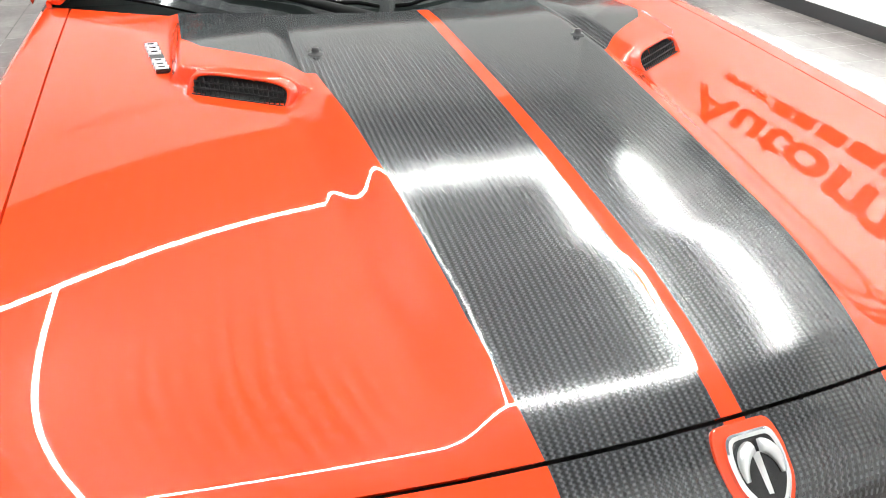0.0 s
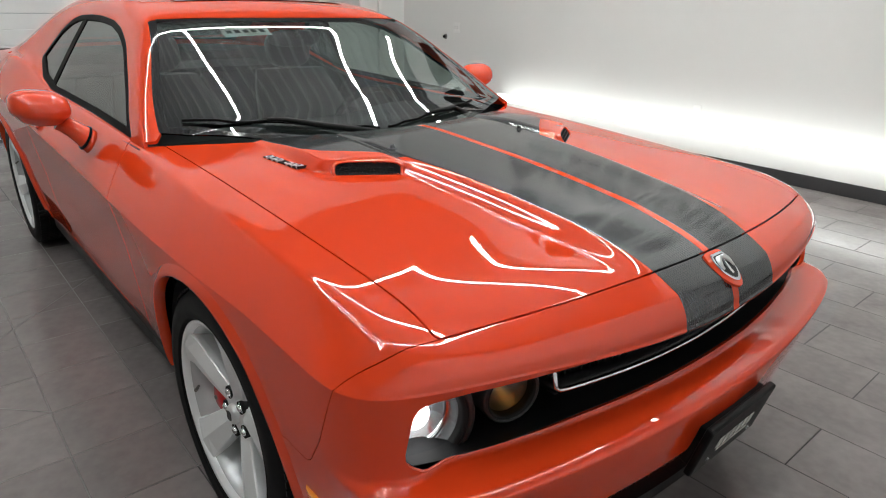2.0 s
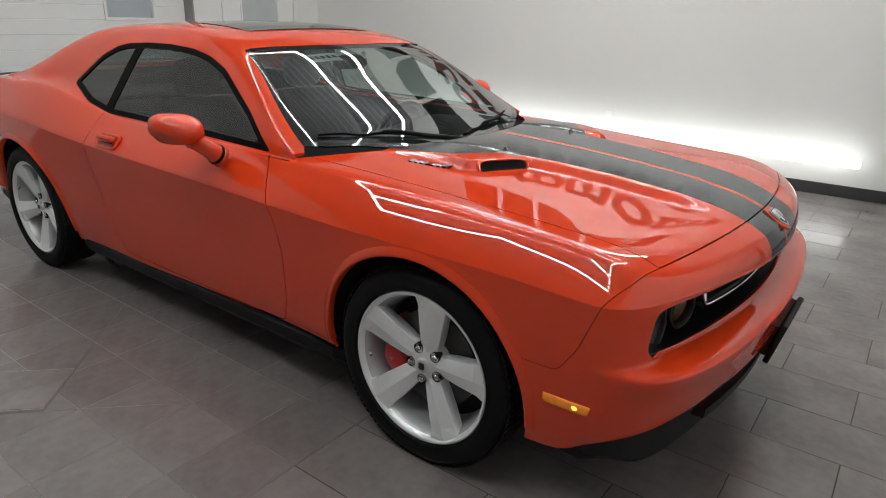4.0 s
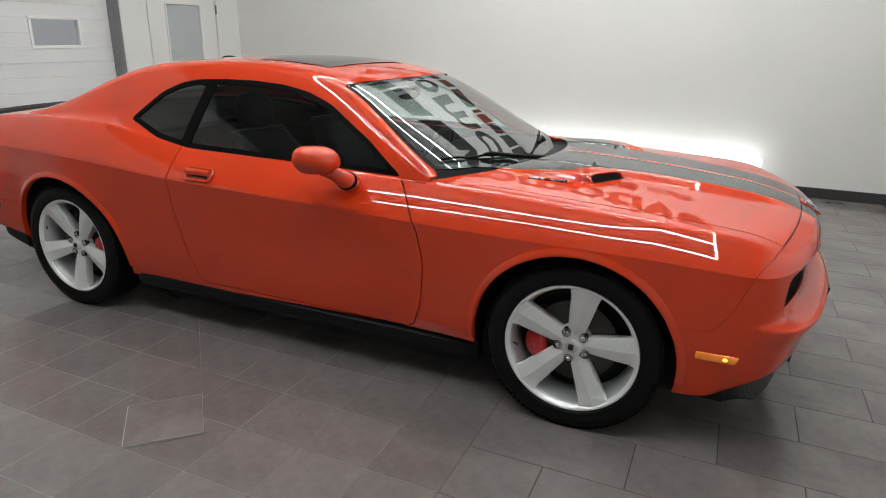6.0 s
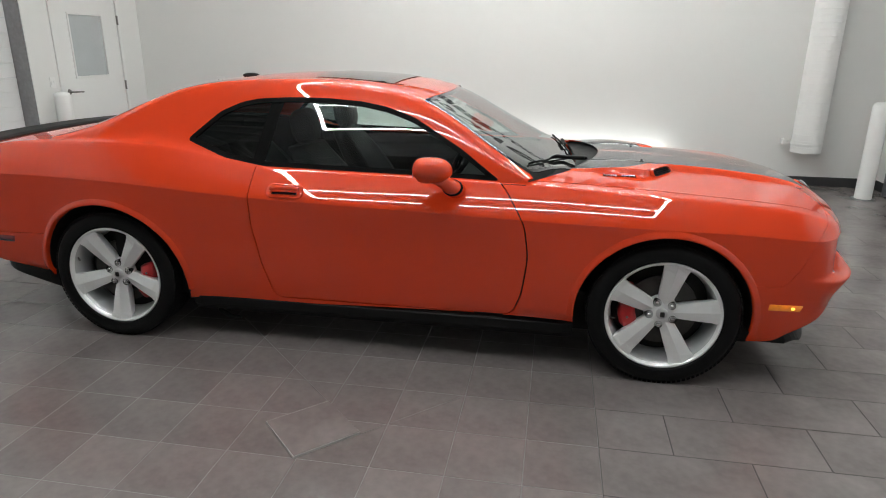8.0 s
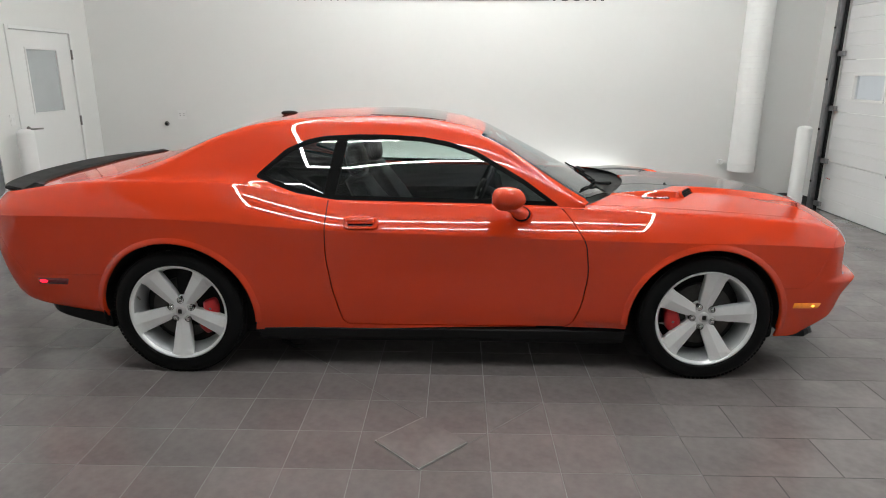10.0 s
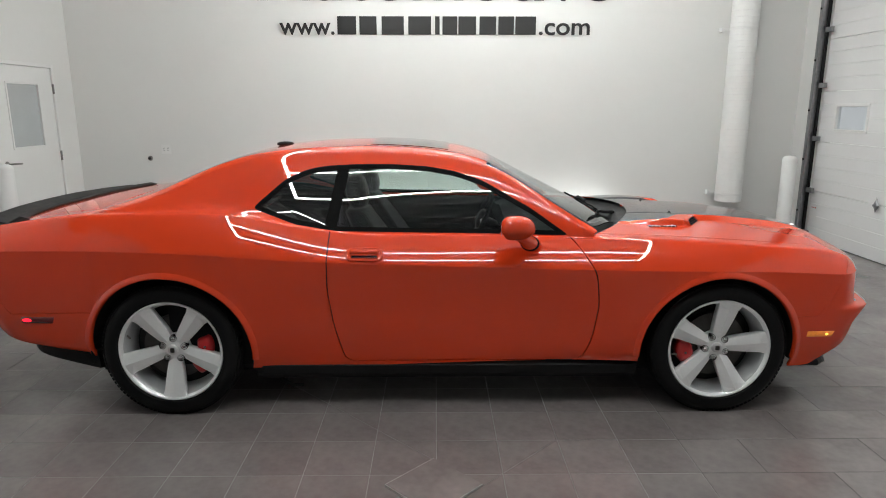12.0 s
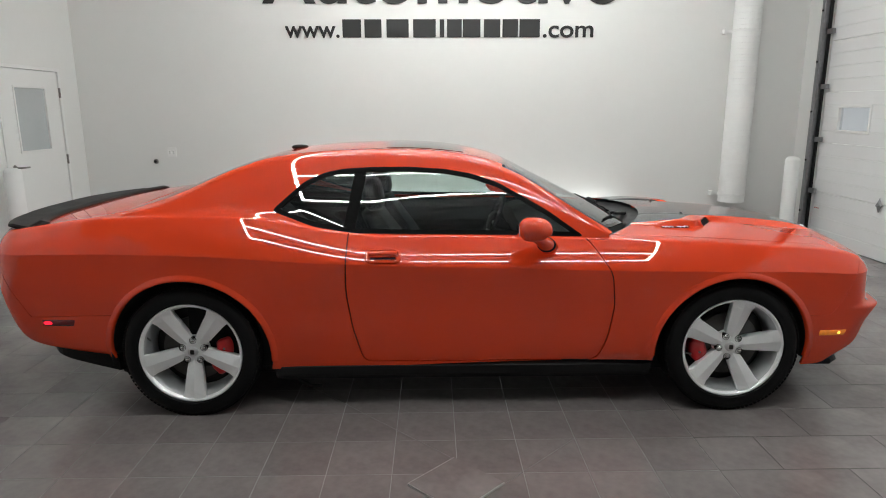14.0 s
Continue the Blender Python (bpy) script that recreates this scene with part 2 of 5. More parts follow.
def pchip(t, y, q):
    """Monotone cubic through rows y[k] at t[k], sampled at q."""
    t, y = np.array(t, float), np.array(y, float)
    h = np.diff(t)
    d = np.diff(y, axis=0) / h.reshape(-1, *[1] * (y.ndim - 1))
    m = np.zeros_like(y)
    m[0], m[-1] = d[0], d[-1]
    for i in range(1, len(t) - 1):
        same = d[i - 1] * d[i] > 0
        w1, w2 = 2 * h[i] + h[i - 1], h[i] + 2 * h[i - 1]
        with np.errstate(divide="ignore", invalid="ignore"):
            hm = (w1 + w2) / (w1 / d[i - 1] + w2 / d[i])
        m[i] = np.where(same, hm, 0)
    out = []
    for x in q:
        i = min(max(int(np.searchsorted(t, x)) - 1, 0), len(t) - 2)
        u = (x - t[i]) / h[i]
        out.append((2 * u ** 3 - 3 * u ** 2 + 1) * y[i] + (u ** 3 - 2 * u ** 2 + u) * h[i] * m[i] + (-2 * u ** 3 + 3 * u ** 2) * y[i + 1] + (u ** 3 - u ** 2) * h[i] * m[i + 1])
    return np.array(out)


class Sheet:
    """A skin of polygons with a smooth normal at each point; columns of co: x, distance from the middle, z."""
    def __init__(self, co, no, faces):
        self.co, self.no, self.faces = co, no, faces

    @staticmethod
    def grid(g):
        """g: rows x columns x 3."""
        nu, nv = g.shape[:2]
        du = np.gradient(g, axis=0)
        dv = np.gradient(g, axis=1)
        no = np.cross(du, dv)
        no /= np.maximum(np.linalg.norm(no, axis=2, keepdims=True), 1e-9)
        ids = np.arange(nu * nv).reshape(nu, nv)
        faces = np.stack([ids[:-1, :-1], ids[1:, :-1], ids[1:, 1:], ids[:-1, 1:]], -1).reshape(-1, 4).tolist()
        return Sheet(g.reshape(-1, 3), no.reshape(-1, 3), faces)

    def compact(self):
        used = np.zeros(len(self.co), bool)
        for f in self.faces:
            used[f] = True
        remap = np.cumsum(used) - 1
        return Sheet(self.co[used], self.no[used], [[int(remap[i]) for i in f] for f in self.faces])

    def cut(self, f):
        """Splits along f = 0; returns the parts where f < 0 and f > 0."""
        d = np.asarray(f(*self.co.T), float)
        d = np.where(np.abs(d) < 1e-6, 1e-6, d)
        co, no, made = self.co.tolist(), self.no.tolist(), {}
        neg, pos = [], []

        def cross(a, b):
            key = (a, b) if a < b else (b, a)
            if key not in made:
                a, b = key
                t = d[a] / (d[a] - d[b])
                A, B = self.co[a], self.co[b]
                lo, hi, flo = 0.0, 1.0, d[a]
                for _ in range(3):
                    p = A + (B - A) * t
                    v = float(f(*p))
                    if v * flo > 0:
                        lo, flo = t, v
                    else:
                        hi, fhi = t, v
                    fh = d[b] if hi == 1.0 else fhi
                    t = lo + (hi - lo) * min(max(abs(flo) / max(abs(flo) + abs(fh), 1e-12), 0.02), 0.98)
                co.append((A + (B - A) * t).tolist())
                nn = self.no[a] + (self.no[b] - self.no[a]) * t
                no.append((nn / max(np.linalg.norm(nn), 1e-9)).tolist())
                made[key] = len(co) - 1
            return made[key]
        for face in self.faces:
            s = [d[i] > 0 for i in face]
            if all(s):
                pos.append(face)
            elif not any(s):
                neg.append(face)
            else:
                P, N = [], []
                for k, a in enumerate(face):
                    b = face[(k + 1) % len(face)]
                    (P if d[a] > 0 else N).append(a)
                    if (d[a] > 0) != (d[b] > 0):
                        c = cross(a, b)
                        P.append(c)
                        N.append(c)
                if len(P) > 2:
                    pos.append(P)
                if len(N) > 2:
                    neg.append(N)
        co, no = np.array(co), np.array(no)
        return Sheet(co, no, neg).compact(), Sheet(co, no, pos).compact()

    def offset(self, d):
        return Sheet(self.co + self.no * d, self.no, self.faces)


def skin(name, sheets, material, parent, label="", flange=0.012, sides=(1,)):
    """One mesh from sheets; sides: 1 the car's right, -1 its left. flange: how far the free edges fold inwards."""
    V, N, F, flat = [], [], [], []
    for side in sides:
        for sh in sheets if isinstance(sheets, (list, tuple)) else [sheets]:
            base = len(V)
            sgn = np.array([1, -side, 1])
            co, no = sh.co * sgn, sh.no * sgn
            V += co.tolist()
            N += no.tolist()
            faces = [[base + i for i in (f if side > 0 else f[::-1])] for f in sh.faces]
            F += faces
            flat += [False] * len(faces)
            if flange:
                edges = {}
                for f in faces:
                    for k, a in enumerate(f):
                        b = f[(k + 1) % len(f)]
                        if (b, a) in edges:
                            del edges[(b, a)]
                        else:
                            edges[(a, b)] = 1
                low = {}
                for a, b in edges:
                    if abs(V[a][1]) < 1e-4 and abs(V[b][1]) < 1e-4:
                        continue
                    ends = []
                    for i in (a, b):
                        V.append(V[i])
                        N.append(N[i])
                        if i not in low:
                            V.append([V[i][k] - flange * N[i][k] for k in range(3)])
                            N.append(N[i])
                            low[i] = len(V) - 1
                        else:
                            V.append(V[low[i]])
                            N.append(N[i])
                        ends.append((len(V) - 2, len(V) - 1))
                    (a1, a2), (b1, b2) = ends
                    F.append([b1, a1, a2, b2])
                    flat.append(True)
    me = bpy.data.meshes.new(name)
    me.from_pydata(V, [], F)
    me.update()
    fn = np.zeros(len(me.polygons) * 3)
    me.polygons.foreach_get("normal", fn)
    fn = fn.reshape(-1, 3)
    loops = []
    for i, f in enumerate(F):
        loops += [fn[i].tolist()] * len(f) if flat[i] else [N[j] for j in f]
    me.polygons.foreach_set("use_smooth", [True] * len(me.polygons))
    me.normals_split_custom_set(loops)
    me.materials.append(material)
    ob = new(name, me)
    ob.parent = parent
    if label:
        ob["label"] = label
    return ob


def polygon_distance(points):
    """Signed distance to a polygon (negative inside) in two coordinates."""
    P = np.array(points, float)
    Q = np.roll(P, -1, axis=0)

    def f(x, z):
        x, z = np.asarray(x, float), np.asarray(z, float)
        best = np.full(x.shape, 1e9)
        inside = np.zeros(x.shape, bool)
        for (ax, az), (bx, bz) in zip(P, Q):
            ex, ez = bx - ax, bz - az
            t = np.clip(((x - ax) * ex + (z - az) * ez) / (ex * ex + ez * ez), 0, 1)
            best = np.minimum(best, (x - ax - t * ex) ** 2 + (z - az - t * ez) ** 2)
            cond = ((az > z) != (bz > z)) & (x < (bx - ax) * (z - az) / ((bz - az) or 1e-9) + ax)
            inside = inside ^ cond
        r = np.sqrt(best)
        return np.where(inside, -r, r)
    return f


def rounded(points, r=0.04, n=6):
    """Polygon with its corners cut round."""
    out = []
    P = [Vector(p) for p in points]
    for i, p in enumerate(P):
        a, b = P[i - 1] - p, P[(i + 1) % len(P)] - p
        d = min(r, a.length * 0.45, b.length * 0.45)
        s, e = p + a.normalized() * d, p + b.normalized() * d
        for k in range(n + 1):
            t = k / n
            out.append(tuple((1 - t) ** 2 * s + 2 * t * (1 - t) * p + t * t * e))
    return out


# ---- room ----
BACK_Y, LEFT_X, RIGHT_X, NEAR_Y, CEIL_Z = 4.35, -4.73, 4.69, -8.0, 5.0


def structure(name, bm, material, label, category, smooth=False):
    ob = link(name, bm, material, smooth=smooth)
    return tagged(ob, label, category, kind="structure")


T = 0.2
structure("wall_north", box_bm((LEFT_X - T, BACK_Y, 0), (RIGHT_X + T, BACK_Y + T, CEIL_Z)), M_WALL, "smooth white painted showroom wall with black lettering", "wall")
# unseen wall, added to close the room and bounce fill light
structure("wall_south", box_bm((LEFT_X - T, NEAR_Y - T, 0), (RIGHT_X + T, NEAR_Y, CEIL_Z)), M_NEARWALL, "added unseen wall facing the lettered wall, toned as fill for the car", "wall")


def ribbed_ceiling():
    bm = bmesh.new()
    pts, y = [], NEAR_Y - T
    while y < BACK_Y + T:
        pts += [(y, CEIL_Z), (y + 0.012, CEIL_Z - 0.012), (y + 0.03, CEIL_Z - 0.012), (y + 0.042, CEIL_Z), (y + 0.09, CEIL_Z + 0.05), (y + 0.15, CEIL_Z + 0.05)]
        y += 0.2
    loft([[(LEFT_X - T, py, pz) for py, pz in pts], [(RIGHT_X + T, py, pz) for py, pz in pts]], bm, closed=False)
    # crests take the paler slot, painting the light they would catch
    for f in bm.faces:
        if f.calc_center_median().z < CEIL_Z - 0.003:
            f.material_index = 1
    return bm


structure("ceiling", ribbed_ceiling(), [M_CEIL, M_RIB], "grey metal deck ceiling, rib crests painted paler as if lit", "ceiling")


def wall_with_openings(name, x0, x1, y0, y1, openings, label):
    """A wall along y; openings: (ya, yb, za, zb)."""
    bm = bmesh.new()
    y = y0
    for ya, yb, za, zb in sorted(openings):
        box_bm((x0, y, 0), (x1, ya, CEIL_Z), bm=bm)
        box_bm((x0, ya, zb), (x1, yb, CEIL_Z), bm=bm)
        if za > 0:
            box_bm((x0, ya, 0), (x1, yb, za), bm=bm)
        y = yb
    box_bm((x0, y, 0), (x1, y1, CEIL_Z), bm=bm)
    return structure(name, bm, M_WALL, label, "wall")


wall_with_openings("wall_west", LEFT_X - T, LEFT_X, NEAR_Y, BACK_Y, [(-1.2, 2.36, 0, 3.05), (2.745, 3.955, 0, 2.145)], "white wall with a sectional door and an office door")
wall_with_openings("wall_east", RIGHT_X, RIGHT_X + T, NEAR_Y, BACK_Y, [(0.62, 3.86, 0, 3.05)], "white wall with a large sectional garage door")
structure("baseboard", box_bm((LEFT_X, BACK_Y - 0.012, 0), (RIGHT_X, BACK_Y, 0.11), 0.003), M_BASE, "dark grey vinyl baseboard along the wall", "baseboard")
structure("baseboard_east", box_bm((RIGHT_X - 0.012, 4.02, 0), (RIGHT_X, BACK_Y - 0.014, 0.11), 0.003), M_BASE, "dark grey vinyl baseboard beside the garage door", "baseboard")

# ---- overhead lights ----
rig = empty("hanging_light_frame", (0, 0, RIG_Z), "ceiling-hung frame of joined white tube lights", "ceiling light")
for y in RIG_Y:
    part("long_tube", sweep([(RIG_X[0], y, 0), (RIG_X[1], y, 0)], 0.018, 10), M_TUBE, rig, smooth=True)
for x in RIG_X:
    part("cross_tube", sweep([(x, RIG_Y[0], 0), (x, RIG_Y[-1], 0)], 0.018, 10), M_TUBE, rig, smooth=True)
for x in RIG_X:
    for y in RIG_Y:
        part("hanging_wire", sweep([(x, y, 0.03), (x, y, CEIL_Z - RIG_Z)], 0.003, 6), M_GALV, rig)

bar = empty("hanging_bar_light", (0, 3.17, RIG_Z), "single ceiling-hung white tube light", "ceiling light")
part("tube", sweep([(-1.57, 0, 0), (2.3, 0, 0)], 0.022, 10), M_TUBE, bar, smooth=True)
for x in (-1.45, 2.18):
    part("hanging_wire", sweep([(x, 0, 0.03), (x, 0, CEIL_Z - RIG_Z)], 0.003, 6), M_GALV, bar)

low = empty("low_wall_light", (0, 4.20, 0.305), "long glowing tube light mounted low before the wall", "light fixture")
part("diffuser", box_bm((-2.64, -0.04, 0.0), (2.285, 0.04, 0.085), 0.015), M_LOW, low, smooth=True)
for x in (-2.4, -1.2, 0.4, 1.7):
    part("bracket", box_bm((x - 0.02, 0.042, 0.02), (x + 0.02, 0.149, 0.05), 0.004), M_WHITEPLASTIC, low)

# ---- car: body surface ----
YC = -0.03              # the car's middle line
car = empty("car", (0, YC, 0), "orange-red two-door coupe with dark carbon-look bonnet stripes", "car")
FX, RX = 1.75, -1.85    # where the nose and tail begin to round off
XF5, NF, SWEEP = 2.338, 10.0, 0.20
KX = [-1.85, -1.4, -1.0, -0.6, -0.2, 0.3, 0.8, 1.2, 1.75]


def lev(z, s, front, rear):
    return dict(z=spline(*z), s=spline(KX, s), f=front, r=rear)


Z_SHOULDER = spline([-2.6, -2.3, -2.0, -1.7, -1.4, -1.15, -0.9, -0.6, -0.2, 0.4, 0.9, 1.17, 1.38, 1.59, 1.81, 2.0, 2.10, 2.19, 2.28, 2.36],
                    [0.985, 1.035, 1.075, 1.09, 1.095, 1.085, 1.045, 0.995, 0.978, 0.969, 0.955, 0.944, 0.934, 0.923, 0.912, 0.902, 0.895, 0.883, 0.856, 0.818])
Z_MIDDLE = spline([-2.6, -2.3, -2.0, -1.7, -1.4, -0.6, 0.4, 0.9, 1.4, 1.85, 2.12, 2.27, 2.35],
                  [1.01, 1.062, 1.105, 1.13, 1.14, 1.06, 1.02, 1.01, 0.984, 0.948, 0.916, 0.886, 0.842])
S_SHOULDER = spline(KX, [0.845, 0.860, 0.845, 0.847, 0.842, 0.842, 0.850, 0.860, 0.858])


def nose(s, half, xf, sweep_back=SWEEP):
    """x of a level's rounded nose at a distance s from the middle."""
    q = np.clip(np.abs(s) / half, 0, 1)
    return FX + (xf - FX - sweep_back * (q * half) ** 2) * (1 - q ** NF) ** (1 / NF)


def bulge(x, s):
    """Raised middle of the bonnet with the two forward scoops."""
    edge = 0.215 + 0.07 * np.clip((2.25 - x) / 0.8, 0, 1)
    spine = step(0.09, 0.0, s - edge) * step(2.29, 2.02, x)
    xs = 1.412 + (0.503 - s) * 0.665
    pod = step(0.552, 0.520, s) * step(0.0, -0.022, x - xs) * step(0.25, 0.36, s)
    back = 1 - 0.9 * step(1.3, 0.95, x)
    return 0.026 * np.maximum(spine, pod * 1.3) * (0.1 + 0.9 * back)


def top(x, s):
    """Height of bonnet and boot."""
    x, s = np.asarray(x, float), np.abs(np.asarray(s, float))
    half = S_SHOULDER(x)
    w = step(0.9, 2.2, x)
    xe = x + SWEEP * np.minimum(s, 0.87) ** 2 * w
    zc, zs = Z_MIDDLE(xe), Z_SHOULDER(xe)
    edge = half + (0.858 - half) * step(1.05, 1.7, x)
    q = np.clip(s / edge, 0, 1.2)
    d2 = np.minimum(0.008, (zc - zs) * 0.6)
    base = zc - (zc - zs - d2) * q ** 2.3 - d2 * np.exp((np.minimum(s, edge) - edge) / 0.011)
    return base + np.where(x > 0.8, bulge(x, s), 0)


LEVELS = [
    lev(([-2.6, -2.3, -1.9, -1.6, 0, 1.8, 1.98, 2.15, 2.5], [0.43, 0.385, 0.328, 0.285, 0.274, 0.258, 0.262, 0.312, 0.345]), [0.85, 0.885, 0.864, 0.860, 0.864, 0.868, 0.872, 0.89, 0.885], 2.20, -2.40),
    lev(([-2.6, -2.0, 0, 1.8, 2.1, 2.5], [0.47, 0.38, 0.36, 0.35, 0.375, 0.42]), [0.885, 0.915, 0.89, 0.88, 0.88, 0.883, 0.892, 0.915, 0.905], 2.37, -2.57),
    lev(([-2.6, -2.0, 0, 1.8, 2.5], [0.58, 0.52, 0.50, 0.49, 0.50]), [0.915, 0.938, 0.917, 0.903, 0.90, 0.903, 0.915, 0.935, 0.925], 2.408, -2.632),
    lev(([-2.6, -2.0, 0, 1.8, 2.1, 2.27, 2.43], [0.68, 0.64, 0.60, 0.578, 0.578, 0.598, 0.602]), [0.93, 0.95, 0.93, 0.915, 0.911, 0.914, 0.928, 0.945, 0.933], 2.424, -2.655),
    lev(([-2.6, -2.0, 0, 1.8, 2.1, 2.24, 2.34], [0.72, 0.68, 0.64, 0.612, 0.606, 0.624, 0.631]), [0.936, 0.956, 0.937, 0.922, 0.918, 0.92, 0.933, 0.949, 0.936], 2.335, -2.66),
    lev(([-2.6, -2.1, -1.8, -1.5, -1.23, -0.94, -0.65, -0.36, 0.23, 0.68, 1.42, 1.97, 2.2, 2.3, 2.345, 2.38], [0.915, 0.923, 0.921, 0.916, 0.903, 0.88, 0.862, 0.850, 0.833, 0.82, 0.806, 0.79, 0.79, 0.794, 0.781, 0.768]), [0.95, 0.972, 0.967, 0.959, 0.956, 0.956, 0.960, 0.962, 0.942], 2.372, -2.64),
    lev(([-2.6, 2.6], [1, 1]), [0.943, 0.965, 0.960, 0.952, 0.949, 0.949, 0.953, 0.955, 0.935], 2.369, -2.634),
    lev(([-2.6, 2.6], [1, 1]), [0.897, 0.913, 0.904, 0.900, 0.896, 0.896, 0.902, 0.909, 0.895], 2.358, -2.62),
    lev(([-2.6, 2.6], [1, 1]), [0.845, 0.860, 0.845, 0.847, 0.842, 0.842, 0.850, 0.860, 0.858], XF5, -2.585),
]


def cap_angles(n):
    """Angles that step evenly along the rounded end."""
    a = np.linspace(0, math.pi / 2, 6000)
    x, s = 0.6 * np.cos(a) ** (2 / NF), 0.93 * np.sin(a) ** (2 / NF)
    d = np.concatenate([[0], np.cumsum(np.hypot(np.diff(x), np.diff(s)))])
    return np.interp(np.linspace(0, d[-1], n), d, a)


def plan(level, n_cap=110, n_mid=240):
    """x and half-width of a level from the nose's middle to the tail's."""
    a = cap_angles(n_cap)
    c, q = np.cos(a).clip(0) ** (2 / NF), np.sin(a) ** (2 / NF)
    hf, hr = level["s"](FX), level["s"](RX)
    back = level.get("sweep", SWEEP)
    x1, s1 = FX + (level["f"] - FX - back * (q * hf) ** 2) * c, hf * q
    if level["f"] == 2.335:     # the recess under the brow ends before the corner
        x1 = x1 + 0.055 * step(0.74, 0.88, s1) * c
    xm = np.linspace(FX, RX, n_mid)[1:-1]
    x2, s2 = (RX + (level["r"] - RX + 0.20 * (q * hr) ** 2) * c)[::-1], (hr * q)[::-1]
    return np.concatenate([x1, xm, x2]), np.concatenate([s1, level["s"](xm), s2])


for L, sweep_back in zip(LEVELS, (0.165, 0.20, 0.205, 0.15)):
    L["sweep"] = sweep_back
PLANS = [plan(L) for L in LEVELS]


def body_sheet():
    rows = []
    z5 = LEVELS[5]["z"](PLANS[5][0])
    z8 = top(*PLANS[8])
    for k, L in enumerate(LEVELS):
        x, s = PLANS[k]
        z = z8 if k == 8 else z5 + {6: 0.1, 7: 0.6}[k] * (z8 - z5) if k > 5 else L["z"](x)
        rows.append(np.stack([x, s, z], -1))
    rows = np.array(rows)
    t = [0, 0.6, 1.3, 1.7, 1.95, 2.8]
    lower = pchip(t, rows[:6], np.concatenate([np.linspace(0, 1.3, 16), np.linspace(1.3, 1.95, 12)[1:], np.linspace(1.95, 2.74, 13)[1:], [2.77, 2.79, 2.8]]))
    # facet over the crease: a short turn, then an even curve to the shoulder
    a, b, c, d = rows[5:9]
    u = np.linspace(0.1, 1, 13)[:, None, None]
    even = b * (u - 0.6) * (u - 1) / 0.45 - c * (u - 0.1) * (u - 1) / 0.2 + d * (u - 0.1) * (u - 0.6) / 0.36
    m1 = b * -1.4 / 0.45 + c * 0.9 / 0.2 - d * 0.5 / 0.36
    v = np.array([0.25, 0.5, 0.75])[:, None, None]
    m0 = 0.7 * (b - a) / 0.1
    turn = a * (2 * v ** 3 - 3 * v ** 2 + 1) + b * (3 * v ** 2 - 2 * v ** 3) + 0.1 * (m0 * (v ** 3 - 2 * v ** 2 + v) + m1 * (v ** 3 - v ** 2))
    upper = np.concatenate([turn, even])
    x, s = rows[8][:, 0], rows[8][:, 1]
    inner = []
    for lam in np.concatenate([1 - np.linspace(0, 0.12, 11)[1:], np.linspace(0.88, 0.0, 166)[1:]]):
        xi = np.where(x > 1.2, 1.2 + (x - 1.2) * lam, np.where(x < -1.5, -1.5 + (x + 1.5) * lam, x))
        si = s * lam
        inner.append(np.stack([xi, si, top(xi, si)], -1))
    g = np.concatenate([lower, upper, np.array(inner)]).transpose(1, 0, 2)
    # arch lips stand proud
    X, S, Z = g[..., 0], g[..., 1], g[..., 2]
    for cx, cz, r in (ARCH_F, ARCH_R):
        d = np.hypot(X - cx, Z - cz)
        lip = 0.005 * np.exp(-((d - r - 0.006) / 0.024) ** 2) * step(0.95, 0.8, Z) * (S > 0.6) * step(0.2, 0.3, Z)
        g[..., 1] = g[..., 1] + lip
    sh = Sheet.grid(g)
    if sh.no[np.argmax(sh.co[:, 1])][1] < 0:
        sh.no = -sh.no
    no = sh.no.reshape(g.shape)
    first = g.shape[1] - 170
    X, S = g[:, first:, 0], g[:, first:, 1]
    e = 0.002
    dx, ds = (top(X + e, S) - top(X - e, S)) / (2 * e), (top(X, S + e) - top(X, np.maximum(S - e, 0))) / (e + np.minimum(S, e))
    n = np.stack([-dx, -ds, np.ones_like(dx)], -1)
    no[:, first:] = n / np.linalg.norm(n, axis=-1, keepdims=True)
    k = int(len(sh.faces) * 0.5)
    f = sh.faces[k]
    n = np.cross(sh.co[f[1]] - sh.co[f[0]], sh.co[f[2]] - sh.co[f[0]])
    # right side uses y = -s, which turns the winding round
    if np.dot(n, sh.no[f[0]]) > 0:
        sh.faces = [f[::-1] for f in sh.faces]
    return sh


ARCH_F, ARCH_R = (1.465, 0.350, 0.422), (-1.475, 0.350, 0.432)
body = body_sheet()
GAP = 0.0022

def flank(x, z):
    """Half-width of the flank at x, z, from the body's levels."""
    zs, ss = [], []
    for L, (px, ps) in zip(LEVELS[:6], PLANS):
        zs.append(float(L["z"](x)))
        ss.append(float(np.interp(x, px[::-1], ps[::-1])))
    s8 = float(np.interp(x, PLANS[8][0][::-1], PLANS[8][1][::-1]))
    z8 = float(top(x, s8))
    for k, f in ((6, 0.1), (7, 0.6), (8, 1.0)):
        ss.append(float(np.interp(x, PLANS[k][0][::-1], PLANS[k][1][::-1])))
        zs.append(zs[5] + f * (z8 - zs[5]))
    r = (zs[:6], ss[:6]) if z < zs[5] else (zs[5:], ss[5:])
    return float(pchip(r[0], r[1], [min(max(z, r[0][0]), r[0][-1])])[0])


# openings
def arch(c):
    return lambda x, s, z: np.where(s > 0.5, np.hypot(x - c[0], z - c[1]) - c[2], 1.0)


